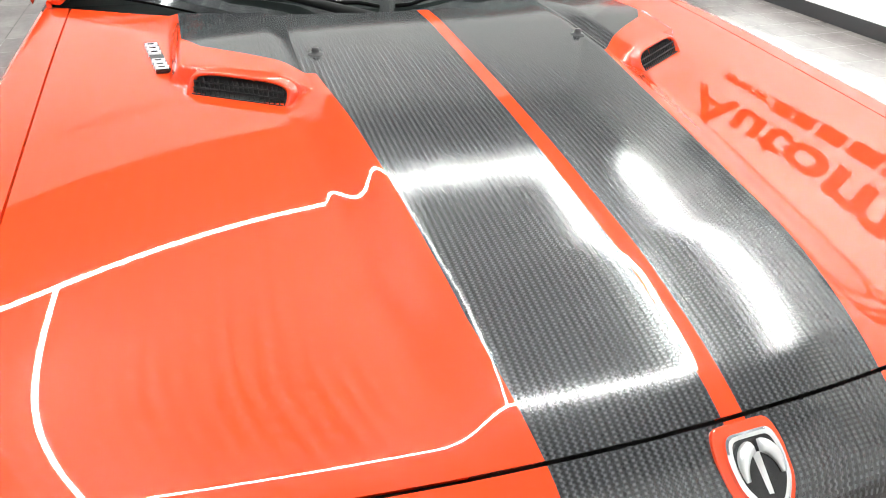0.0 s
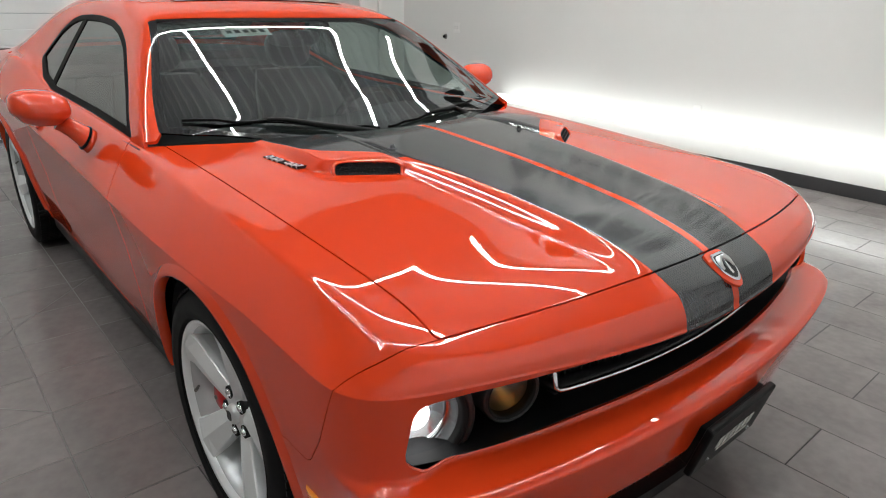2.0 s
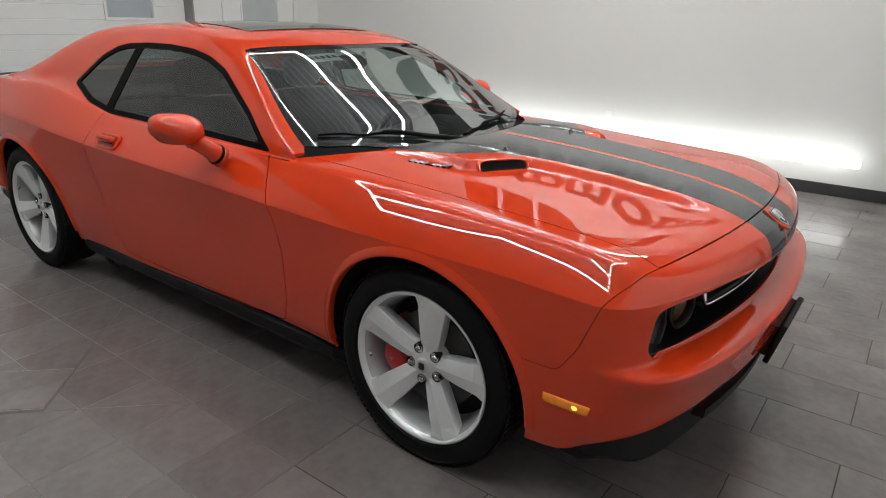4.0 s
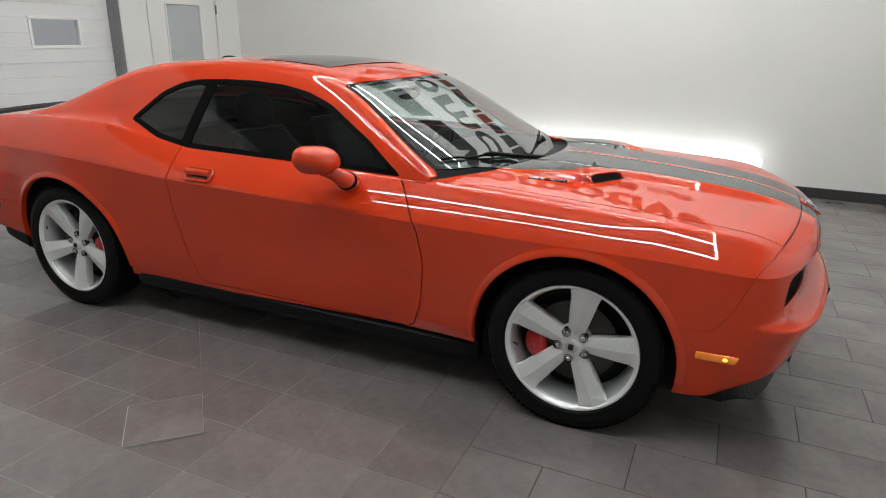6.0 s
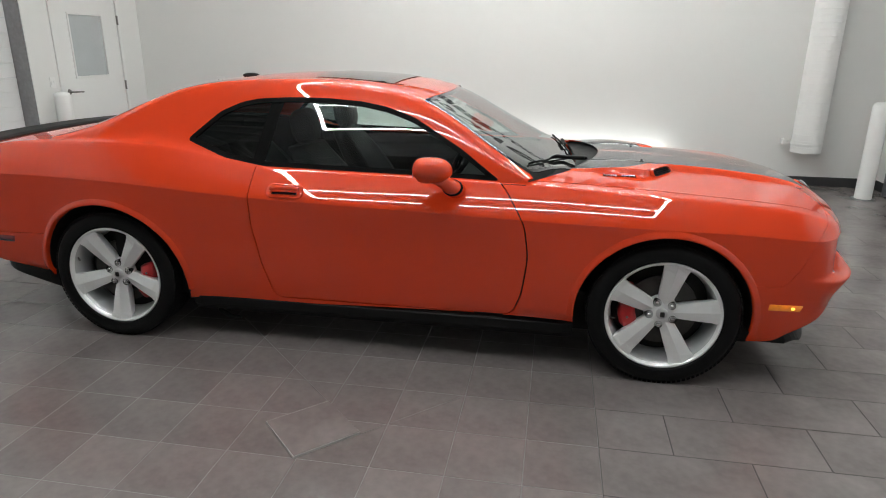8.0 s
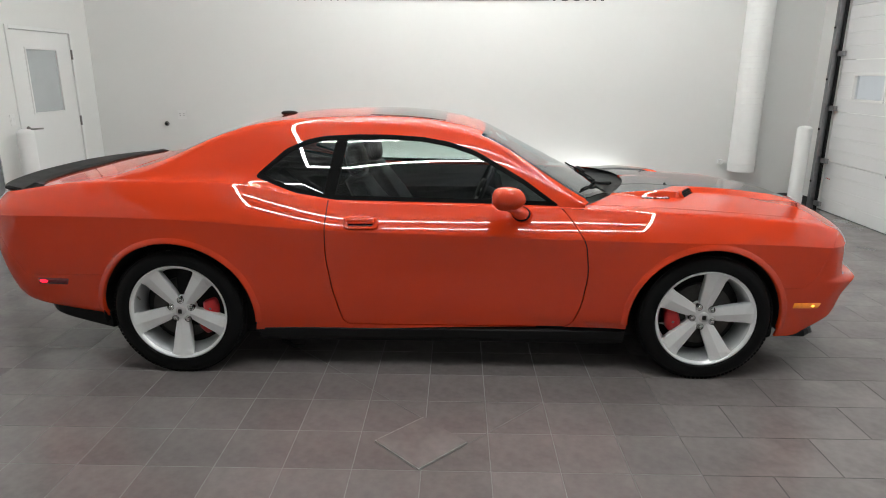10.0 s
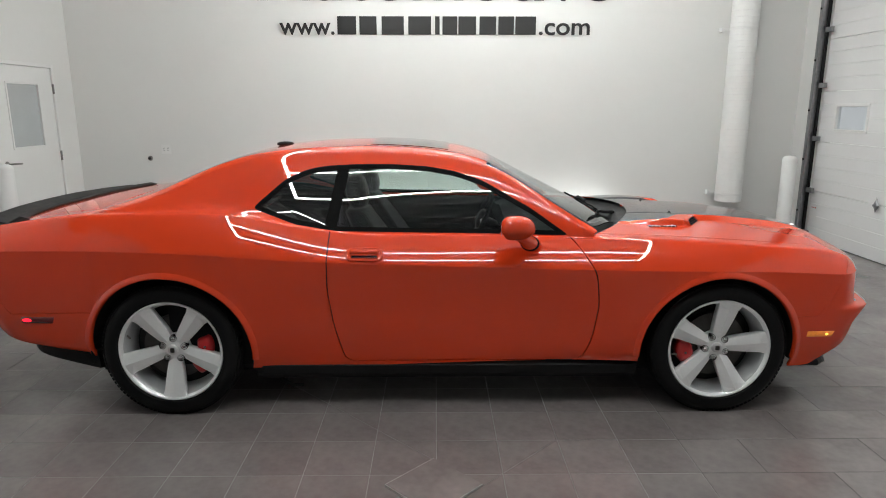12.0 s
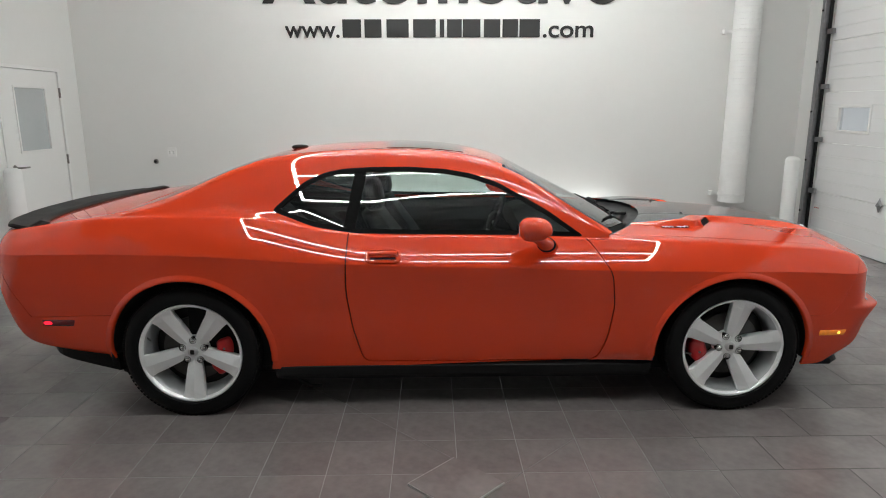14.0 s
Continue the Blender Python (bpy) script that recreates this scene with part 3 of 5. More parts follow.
for c in (ARCH_F, ARCH_R):
    body = body.cut(arch(c))[1]
grille_d = polygon_distance(rounded([(-0.9, 0.634), (0.0, 0.634), (0.45, 0.632), (0.74, 0.624), (0.822, 0.624), (0.860, 0.655), (0.838, 0.772), (0.75, 0.783), (0.5, 0.785), (0.2, 0.768), (0.0, 0.764), (-0.9, 0.764)], 0.03))


def front_opening(x, s, z):
    return np.where(x > 2.0, grille_d(s, z), 1.0)


body = body.cut(front_opening)[1]
COWL, BOW = 1.16, 0.57     # rear edge of the bonnet: x = COWL - BOW * s * s


def cabin(x, s, z):
    """Negative over the cabin, where the glasshouse stands."""
    d = np.maximum(s - (S_SHOULDER(x) - 0.014), np.maximum(x - (COWL - BOW * s ** 2), -1.80 + 0.25 * (s / 0.87) ** 4 - x))
    return np.where(z > 0.9, d, 1.0)


body = body.cut(cabin)[1]
inner = body.offset(-0.016)

# seams
def hood_line(x, s, z):
    side = s - (0.762 + 0.013 * np.clip((2.16 - x) / 1.29, 0, 1))
    front = x - (2.276 - 0.10 * (s / 0.765) ** 2)
    return np.where(z > 0.75, np.maximum(np.maximum(side, front), 0.5 - x), 1.0)


wing_d = polygon_distance(rounded([(1.2, 0.551), (1.985, 0.553), (2.043, 0.64), (2.078, 0.732), (2.108, 0.812), (2.128, 0.845), (2.128, 1.3), (2.9, 1.3), (2.9, -0.2), (1.2, -0.2)], 0.03))


def fascia_line(x, s, z):
    """Negative ahead of the seam between nose and wing."""
    return wing_d(x + 0.10 * (s / 0.765) ** 2 - 0.1487, z)


door_d = polygon_distance(rounded([(-0.60, 1.3), (-0.62, 0.85), (-0.625, 0.70), (-0.60, 0.50), (-0.545, 0.289), (0.735, 0.289), (0.785, 0.42), (0.81, 0.62), (0.785, 0.80), (0.69, 0.94), (0.60, 1.02), (0.60, 1.3)], 0.05))


def door_line(x, s, z):
    return np.where(s > 0.5, door_d(x, z), 1.0)


def tail_line(x, s, z):
    """Negative in the rear bumper."""
    slope = x + 2.30 + np.clip(z - 0.58, 0, 1) * 0.55
    return np.minimum(np.maximum(slope, 0.54 - z), np.maximum(z - (0.585 - 0.02 * np.clip(-1.9 - x, 0, 1)), x + 1.5))


def boot_line(x, s, z):
    return np.where(z > 0.95, np.maximum(np.maximum(s - 0.70, -2.46 + 0.1 * (s / 0.7) ** 2 - x), x + 1.2), 1.0)


def stripe_edge(x):
    return np.interp(x, [0.85, 1.24, 1.30, 1.37, 1.42, 1.47, 1.64, 1.86, 2.1, 2.28, 2.42], [0.535, 0.52, 0.485, 0.40, 0.345, 0.295, 0.272, 0.253, 0.238, 0.213, 0.203])


def stripe(x, s, z):
    return np.maximum(s - stripe_edge(x), 0.0135 - s)


def split(sheet, f, gap=GAP):
    a, _ = sheet.cut(lambda *p: f(*p) + gap)
    _, b = sheet.cut(lambda *p: f(*p) - gap)
    return a, b


hood, rest = split(body, hood_line)
fascia, rest = split(rest, fascia_line, 0.0010)
door, rest = split(rest, door_line, 0.003)
bumper, rest = split(rest, tail_line, 0.0013)
boot, rest = split(rest, boot_line)
fender, quarter = rest.cut(lambda x, s, z: 0.2 - x)
hood_film, hood_red = hood.cut(stripe)
fascia_film, fascia_red = fascia.cut(lambda x, s, z: np.where(z > 0.745, stripe(x, s, z), 1.0))

bonnet = skin("bonnet", [hood_red], M_PAINT, car, sides=(1, -1))
skin("stripe", [hood_film], M_FILM, bonnet, "dark carbon-weave film stripe", flange=0, sides=(1,))
skin("stripe", [hood_film], M_FILM, bonnet, "dark carbon-weave film stripe", flange=0, sides=(-1,))
nosep = skin("front_bumper", [fascia_red], M_PAINT, car, sides=(1, -1))
for sd in (1, -1):
    skin("stripe", [fascia_film], M_FILM, nosep, "dark carbon-weave film stripe", flange=0, sides=(sd,))
    skin("front_wing", [fender], M_PAINT, car, sides=(sd,))
    skin("door", [door], M_PAINT, car, sides=(sd,))
    skin("rear_quarter", [quarter], M_PAINT, car, sides=(sd,))
skin("rear_bumper", [bumper], M_PAINT, car, sides=(1, -1))
skin("boot_lid", [boot], M_PAINT, car, sides=(1, -1))
skin("inner_shell", [inner], M_DARK, car, flange=0, sides=(1, -1))

# ---- glasshouse ----
GX0, GX1 = -1.83, 1.12
G_TOP = spline([-1.83, -1.65, -1.45, -1.2, -0.95, -0.65, -0.3, 0.0, 0.15, 0.27, 0.45, 0.7, 0.985, 1.13], [1.13, 1.195, 1.275, 1.365, 1.415, 1.438, 1.44, 1.415, 1.388, 1.350, 1.261, 1.135, 0.989, 0.914])
G_RAILZ = spline([-1.83, -1.6, -1.4, -1.15, -0.8, -0.4, 0.0, 0.25, 0.55, 0.83, 0.985, 1.13], [1.105, 1.165, 1.255, 1.352, 1.395, 1.40, 1.37, 1.31, 1.14, 0.972, 0.905, 0.86])
G_ENDS = spline([-1.83, -1.6, -1.4, -1.15, 0.55, 0.83, 0.985, 1.13], [0.83, 0.755, 0.70, 0.65, 0.752, 0.825, 0.835, 0.84])


def pane_s(z):
    """Half-width of the barrel-shaped side glass at a height."""
    return 0.838 - 0.523 * (z - 0.975) - 0.18 * (z - 0.975) ** 2


def G_RAILS(x):
    side = step(0.75, 0.45, x)
    return side * pane_s(G_RAILZ(x)) + (1 - side) * G_ENDS(x)


def bspline(ctrl, n):
    """Clamped cubic through its ends; ctrl: list of arrays."""
    P = [np.array(p, float) for p in ctrl]
    m = len(P)
    knots = np.concatenate([[0] * 3, np.arange(m - 2), [m - 3] * 3])
    out = []
    for t in np.linspace(0, m - 3 - 1e-9, n):
        k = int(np.searchsorted(knots, t, side="right")) - 1
        d = [P[j + k - 3].copy() for j in range(4)]
        for r in range(1, 4):
            for j in range(3, r - 1, -1):
                i = j + k - 3
                a = (t - knots[i]) / max(knots[i + 4 - r] - knots[i], 1e-12)
                d[j] = (1 - a) * d[j - 1] + a * d[j]
        out.append(d[3])
    return np.array(out)


def glass_sheet():
    xs = np.linspace(GX0, GX1, 150)
    rows = []
    for x in xs:
        zt, sr, zr = float(G_TOP(x)), float(G_RAILS(x)), float(G_RAILZ(x))
        sb = float(S_SHOULDER(x)) - 0.016
        zb = min(float(top(x, sb)) - 0.004, zt - 0.045)
        zr = max(zr, zb + 0.004)
        sr = min(sr, sb - 0.01)
        side = float(step(0.75, 0.45, x) * (1 - 0.65 * step(-1.1, -1.6, x)))
        foot = np.array([sb, zb])
        zb = zb + 0.005
        B, R = np.array([min(side * float(pane_s(zb)) + (1 - side) * (sb - 0.004), sb - 0.003), zb]), np.array([sr, zr])
        D = R - B
        out = np.array([D[1], -D[0]]) / (np.hypot(*D) + 1e-9)
        zt = max(zt, zr + 0.012)
        ctrl = [foot, B, B + 0.33 * D + out * 0.006, B + 0.68 * D + out * 0.006, R + D * 0.02 + out * 0.001, np.array([sr * 0.86, zr + 0.42 * (zt - zr) + 0.008]),
                np.array([sr * 0.5, zt - 0.10 * (zt - zr)]), np.array([sr * 0.2, zt]), np.array([0, zt])]
        sec = bspline(ctrl, 70)
        rows.append(np.column_stack([np.full(len(sec), x), sec]))
    g = np.array(rows)
    sh = Sheet.grid(g)
    if sh.no[len(sh.no) // 2 + 60][2] < 0:
        sh.no = -sh.no
    f = sh.faces[len(sh.faces) // 2]
    n = np.cross(sh.co[f[1]] - sh.co[f[0]], sh.co[f[2]] - sh.co[f[0]])
    if np.dot(n, sh.no[f[0]]) > 0:
        sh.faces = [q[::-1] for q in sh.faces]
    return sh


house = glass_sheet()
SIDE_WINDOW = rounded([(-1.035, 1.115), (-0.80, 1.035), (-0.58, 1.0), (-0.2, 0.992), (0.2, 0.986), (0.655, 0.975), (0.46, 1.11), (0.20, 1.252), (0.05, 1.30), (-0.10, 1.325), (-0.30, 1.337), (-0.48, 1.337), (-0.66, 1.328), (-0.76, 1.308), (-0.87, 1.26)], 0.03, 4)
side_d = polygon_distance(SIDE_WINDOW)


def side_window(x, s, z):
    return np.where(s > 0.55, side_d(x, z), 1.0)


def wind_edge(x):
    return G_RAILS(x) - 0.040


def windscreen(x, s, z):
    head = (0.275 - 0.05 * (s / 0.6) ** 2) - x
    return np.maximum(np.maximum((s - wind_edge(x)), head), x - (COWL - 0.072 - 0.50 * s ** 2))


def rear_screen(x, s, z):
    head = x - (-1.13 - 0.05 * (s / 0.6) ** 2)
    foot = -1.80 - x
    return np.maximum(np.maximum((s - (0.575 + 0.03 * np.clip(-1.1 - x, 0, 1))), head), foot)


side_glass, house = house.cut(side_window)
wind, house = house.cut(windscreen)
rear, roof_sh = house.cut(rear_screen)
roof_sh = roof_sh.cut(lambda x, s, z: x - (COWL - 0.080 + 0.052 * step(wind_edge(x) - 0.012, wind_edge(x) + 0.02, s) - 0.50 * s ** 2))[0]
skin("roof", [roof_sh], M_PAINT, car, sides=(1, -1))
SEAL = 0.023
for sd in (1, -1):
    seal, pane = side_glass.cut(lambda x, s, z: -(side_window(x, s, z) + SEAL))
    front_pane, q = pane.cut(lambda x, s, z: -0.585 + (z - 1.0) * 0.19 - x)
    pillar, rear_pane = q.cut(lambda x, s, z: -0.65 + (z - 1.0) * 0.19 - x)
    skin("window_seal", [seal], M_SEAL, car, "black rubber window surround", flange=0.008, sides=(sd,))
    skin("window_post", [pillar.offset(-0.003)], M_SEAL, car, "black post between side windows", flange=0.006, sides=(sd,))
    skin("door_window", [front_pane.offset(-0.006)], M_SIDE, car, "tinted door glass", flange=0, sides=(sd,))
    skin("quarter_window", [rear_pane.offset(-0.005)], M_REARQ, car, "dark tinted quarter glass", flange=0, sides=(sd,))
band, pane = wind.cut(lambda x, s, z: -(windscreen(x, s, z) + 0.028))
skin("windscreen_band", [band.offset(-0.002)], M_GLOSSBLACK, car, "black windscreen border", flange=0.006, sides=(1, -1))
skin("windscreen", [pane.offset(-0.002)], M_WIND, car, "clear windscreen", flange=0, sides=(1, -1))
band, pane = rear.cut(lambda x, s, z: -(rear_screen(x, s, z) + 0.03))
skin("rear_window_band", [band.offset(-0.002)], M_GLOSSBLACK, car, "black rear window border", flange=0.006, sides=(1, -1))
skin("rear_window", [pane.offset(-0.002)], M_REARQ, car, "tinted rear window", flange=0, sides=(1, -1))

# ---- underside ----
# plain dark box added under the car to block light
under = bmesh.new()
box_bm((-1.95, -0.74, 0.17), (1.95, 0.74, 0.40), 0.03, bm=under)
part("underbody", under, M_DARK, car)
for sd in (1, -1):
    prof = [(0.80, 0.172), (0.845, 0.180), (0.866, 0.21), (0.868, 0.258), (0.845, 0.276), (0.80, 0.276)]
    rings = [[(x, -sd * (s - d), z + d * 0.3) for s, z in prof] for x, d in ((-1.04, 0.01), (-1.0, 0), (0.2, 0), (1.0, 0), (1.05, 0.01))]
    part("sill", loft(rings), M_BLACK, car, "black plastic side sill")
    for c in (ARCH_F, ARCH_R):
        rings = []
        for i in range(33):
            a = math.radians(-8 + 196 * i / 32)
            rings.append([(c[0] + r * math.cos(a), y, c[1] + r * math.sin(a)) for r, y in ((c[2] + 0.003, -sd * 0.90), (c[2] + 0.003, -sd * 0.55), (0.05, -sd * 0.55))])
        part("wheel_liner", loft(rings, closed=False), M_DARK, car, smooth=False)


def arch_lip(c, sd):
    rings = []
    for a in np.linspace(math.radians(-6), math.radians(184), 61):
        ring = []
        for dr, out in ((0.033, -0.0035), (0.027, 0.001), (0.018, 0.006), (0.008, 0.0105), (0.001, 0.0115), (-0.003, 0.008), (-0.003, -0.02)):
            x, z = c[0] + (c[2] + dr) * math.cos(a), c[1] + (c[2] + dr) * math.sin(a)
            ring.append((x, -sd * (flank(x, max(z, 0.262)) + 0.003 + out), z))
        rings.append(ring)
    return loft(rings, closed=False)


# ---- wheels ----
def wheel(at, phase, caliper_angle, side):
    """A wheel under the car; built for the right side, facing -y."""
    w = new("wheel")
    w.parent = car
    w.matrix_basis = pose(at[0], at[1], at[2], 0, 0, 0 if side > 0 else 180)
    w["label"] = "silver five-spoke alloy wheel with a low black tyre"
    tyre = [(0.266, -0.096), (0.278, -0.108), (0.284, -0.1165), (0.287, -0.1185), (0.290, -0.1165), (0.305, -0.123), (0.335, -0.119), (0.352, -0.108), (0.361, -0.088), (0.364, -0.05), (0.364, 0.05), (0.361, 0.088), (0.335, 0.119), (0.27, 0.112), (0.262, 0.095)]
    bm = revolve(tyre, 96)
    part("tyre", bm, M_RUBBER, w, smooth=True)
    tr = bmesh.new()
    for i in range(96):
        a = 2 * math.pi * i / 96
        for y0, y1 in ((-0.104, -0.068), (-0.058, -0.012), (0.0, 0.046), (0.056, 0.1)):
            got = bmesh.ops.create_cube(tr, size=1)
            for v in got["verts"]:
                r = 0.3605 + (v.co.z + 0.5) * 0.0062 - 0.05 * max(0, abs(v.co.y * (y1 - y0) + (y0 + y1) / 2) - 0.085)
                aa = a + v.co.x * 0.047 + (v.co.y * 0.02)
                v.co = (r * math.cos(aa), y0 + (v.co.y + 0.5) * (y1 - y0), r * math.sin(aa))
    part("tread", tr, M_RUBBER, w)
    lip = [(0.258, -0.094), (0.266, -0.1085), (0.2735, -0.113), (0.2775, -0.110), (0.2775, -0.104), (0.272, -0.098)]
    part("rim", revolve(lip, 96), M_SILVER, w, smooth=True)
    barrel = [(0.268, -0.100), (0.258, -0.092), (0.250, -0.074), (0.244, -0.05), (0.238, 0.0), (0.242, 0.09), (0.262, 0.1)]
    part("barrel", revolve(barrel, 96), M_BARREL, w, smooth=True)
    for k in range(5):
        a = math.radians(phase + 72 * k)
        rings = []
        for r, half, ridge, low in ((0.02, 0.026, -0.064, -0.04), (0.052, 0.033, -0.070, -0.042), (0.085, 0.0385, -0.077, -0.046), (0.13, 0.045, -0.086, -0.053), (0.18, 0.0515, -0.095, -0.062), (0.225, 0.057, -0.102, -0.072), (0.250, 0.064, -0.106, -0.082), (0.266, 0.073, -0.1085, -0.094)):
            dip = 0.010 if r < 0.24 else 0.005
            sec = [(-half * 0.86, low + 0.03), (-half * 0.99, low), (-half, ridge + dip + 0.006), (-half * 0.95, ridge + dip + 0.0015), (-half * 0.1, ridge + 0.0012), (0.0, ridge), (half * 0.1, ridge + 0.0012), (half * 0.95, ridge + dip + 0.0015), (half, ridge + dip + 0.006), (half * 0.99, low), (half * 0.86, low + 0.03)]
            rings.append([(r * math.cos(a) - q * math.sin(a), y, r * math.sin(a) + q * math.cos(a)) for q, y in sec])
        part("spoke", loft(rings), M_SILVER, w)
        b = a + math.radians(36)
        lug = revolve([(0.0, -0.012), (0.007, -0.011), (0.0108, -0.007), (0.0118, 0.0), (0.0118, 0.02)], 14)
        part("wheel_nut", lug, M_CHROME, w, smooth=True, matrix=pose(0.061 * math.cos(b), -0.068, 0.061 * math.sin(b)))
        sock = revolve([(0.0, 0.012), (0.0165, 0.010), (0.0172, -0.006), (0.0185, -0.007), (0.0185, 0.02)], 20)
        part("nut_recess", sock, M_DARK, w, smooth=True, matrix=pose(0.061 * math.cos(b), -0.0655, 0.061 * math.sin(b)))
    part("hub", revolve([(0.0, -0.069), (0.045, -0.069), (0.066, -0.066), (0.078, -0.055), (0.082, -0.02)], 40), M_SILVER, w, smooth=True)
    cap = part("centre_cap", revolve([(0.0, -0.086), (0.018, -0.0855), (0.026, -0.083), (0.029, -0.076), (0.029, -0.05)], 32), M_BRIGHT, w, smooth=True)
    part("cap_shield", box_bm((-0.011, -0.0875, -0.013), (0.011, -0.085, 0.013), 0.004), M_DISC, cap, "dark shield-shaped cap badge")
    part("brake_disc", revolve([(0.06, -0.02), (0.178, -0.02), (0.178, 0.01), (0.06, 0.01)], 64, closed=True), M_DISC, w)
    part("brake_backing", revolve([(0.0, 0.03), (0.232, 0.03)], 40), M_DARK, w)
    cal = []
    for i in range(33):
        a = math.radians(caliper_angle - 36 + 72 * i / 32)
        e = 0.012 if i in (0, 32) else 0.0
        lobe = abs(math.sin(2 * math.pi * i / 32)) ** 0.6
        face, rim_r = -0.044 - 0.017 * lobe + e, 0.196 + 0.012 * lobe - e
        cal.append([(r * math.cos(a), y, r * math.sin(a)) for r, y in ((0.128 - 0.006 * lobe + e, face + 0.012), (0.138, face + 0.003), (0.148, face), (0.182, face), (0.193, face + 0.004), (rim_r, face + 0.014), (rim_r, 0.02), (0.125 + e, 0.02))])
    caliper = part("brake_caliper", loft(cal), M_RED, w, "glossy red twin-lobed brake caliper", smooth=True)
    for q in (-18, 18):
        a = math.radians(caliper_angle + q)
        part("caliper_bolt", revolve([(0.0, -0.067), (0.0055, -0.066), (0.007, -0.063), (0.007, -0.05)], 10), M_STEEL, caliper, matrix=pose(0.165 * math.cos(a), 0, 0.165 * math.sin(a)))
    va = math.radians(phase + 72 * 2 - 36)
    part("valve_stem", sweep([(0.25 * math.cos(va), -0.08, 0.25 * math.sin(va)), (0.226 * math.cos(va), -0.098, 0.226 * math.sin(va))], [0.004, 0.0055], 8), M_STEEL, w)
    return w


for sd in (1, -1):
    for c in (ARCH_F, ARCH_R):
        part("arch_lip", arch_lip(c, sd), M_PAINT, car, smooth=True)
wheel((1.473, -0.815, 0.364), 80, 175, 1)
wheel((-1.473, -0.815, 0.364), 53, -15, 1)
wheel((1.473, 0.815, 0.364), 20, 5, -1)
wheel((-1.473, 0.815, 0.364), 65, 195, -1)


# ---- car: fittings ----
def side_at(x, z):
    """Half-width of the flank and its outward normal."""
    s0 = flank(x, z)
    dx, dz = (flank(x + 0.01, z) - flank(x - 0.01, z)) / 0.02, (flank(x, z + 0.006) - flank(x, z - 0.006)) / 0.012
    n = np.array([-dx, 1.0, -dz])
    return s0, n / np.linalg.norm(n)


def superellipsoid(rx, ry, rz, e1=0.75, e2=0.8, nu=28, nv=16, bm=None, at=(0, 0, 0)):
    bm = bm or bmesh.new()
    pw = lambda c, e: math.copysign(abs(c) ** e, c)
    rings = []
    for j in range(1, nv):
        v = -math.pi / 2 + math.pi * j / nv
        rings.append([(at[0] + rx * pw(math.cos(v), e1) * pw(math.cos(2 * math.pi * i / nu), e2), at[1] + ry * pw(math.cos(v), e1) * pw(math.sin(2 * math.pi * i / nu), e2), at[2] + rz * pw(math.sin(v), e1)) for i in range(nu)])
    return loft(rings, bm)


def mirror_y(bm):
    bmesh.ops.scale(bm, vec=(1, -1, 1), verts=bm.verts)
    bmesh.ops.reverse_faces(bm, faces=bm.faces)
    return bm


def sided(make, sd):
    bm = make()
    return bm if sd > 0 else mirror_y(bm)


# door mirrors (built for the right side, y = -s)
def mirror_shell():
    bm = superellipsoid(0.108, 0.092, 0.068, 0.72, 0.8, 36, 22)
    for v in bm.verts:
        if v.co.z < -0.008:       # belt crease with a drawn-in underside
            k = 1 - 0.16 * min(1.0, (-0.008 - v.co.z) / 0.032)
            v.co.x, v.co.y, v.co.z = v.co.x * k, v.co.y * k, v.co.z * 0.82
        if v.co.x < 0:
            v.co.x *= 0.62
        else:
            v.co.z += (0.10 - 0.42 * (v.co.z + 0.068)) * v.co.x - 0.016 * (v.co.x / 0.108) ** 2
        v.co.z -= 0.008 * v.co.y / 0.09
        v.co.x += 0.012 * v.co.y / 0.09
    return bm


def mirror_arm(t0=0.0, t1=1.0, fat=1.0):
    rings = []
    for t in np.linspace(t0, t1, 9):
        c = Vector((0.36 + 0.085 * t, -(0.985 - 0.075 * t), 1.005 - 0.065 * t ** 1.3))
        h, w = (0.025 + 0.012 * t ** 2) * fat, (0.034 + 0.016 * t ** 2) * fat
        rings.append([(c.x + w * math.cos(a), c.y + 0.45 * w * math.sin(a), c.z + h * math.sin(a)) for a in np.linspace(0, 2 * math.pi, 17)[:-1]])
    return loft(rings)


for sd in (1, -1):
    m = part("door_mirror", sided(mirror_shell, sd), M_PAINT, car, smooth=True, matrix=pose(0.335, -sd * 1.03, 1.048))
    glassm = box_bm((-0.0685, -0.045, -0.026), (-0.0655, 0.045, 0.026), 0.0012, 2)
    part("mirror_glass", glassm, M_CHROME, m, smooth=True)
    part("mirror_arm", sided(mirror_arm, sd), M_PAINT, car, smooth=True)
    part("mirror_gasket", sided(lambda: mirror_arm(0.80, 0.86, 1.1), sd), M_SEAL, car, smooth=True)

# door handles
def rounded_plate(w, h, r, n=5):
    out = []
    for cx, cz, a0 in ((w - r, h - r, 0), (-w + r, h - r, 90), (-w + r, -h + r, 180), (w - r, -h + r, 270)):
        for k in range(n + 1):
            a = math.radians(a0 + 90 * k / n)
            out.append((cx + r * math.cos(a), cz + r * math.sin(a)))
    return out


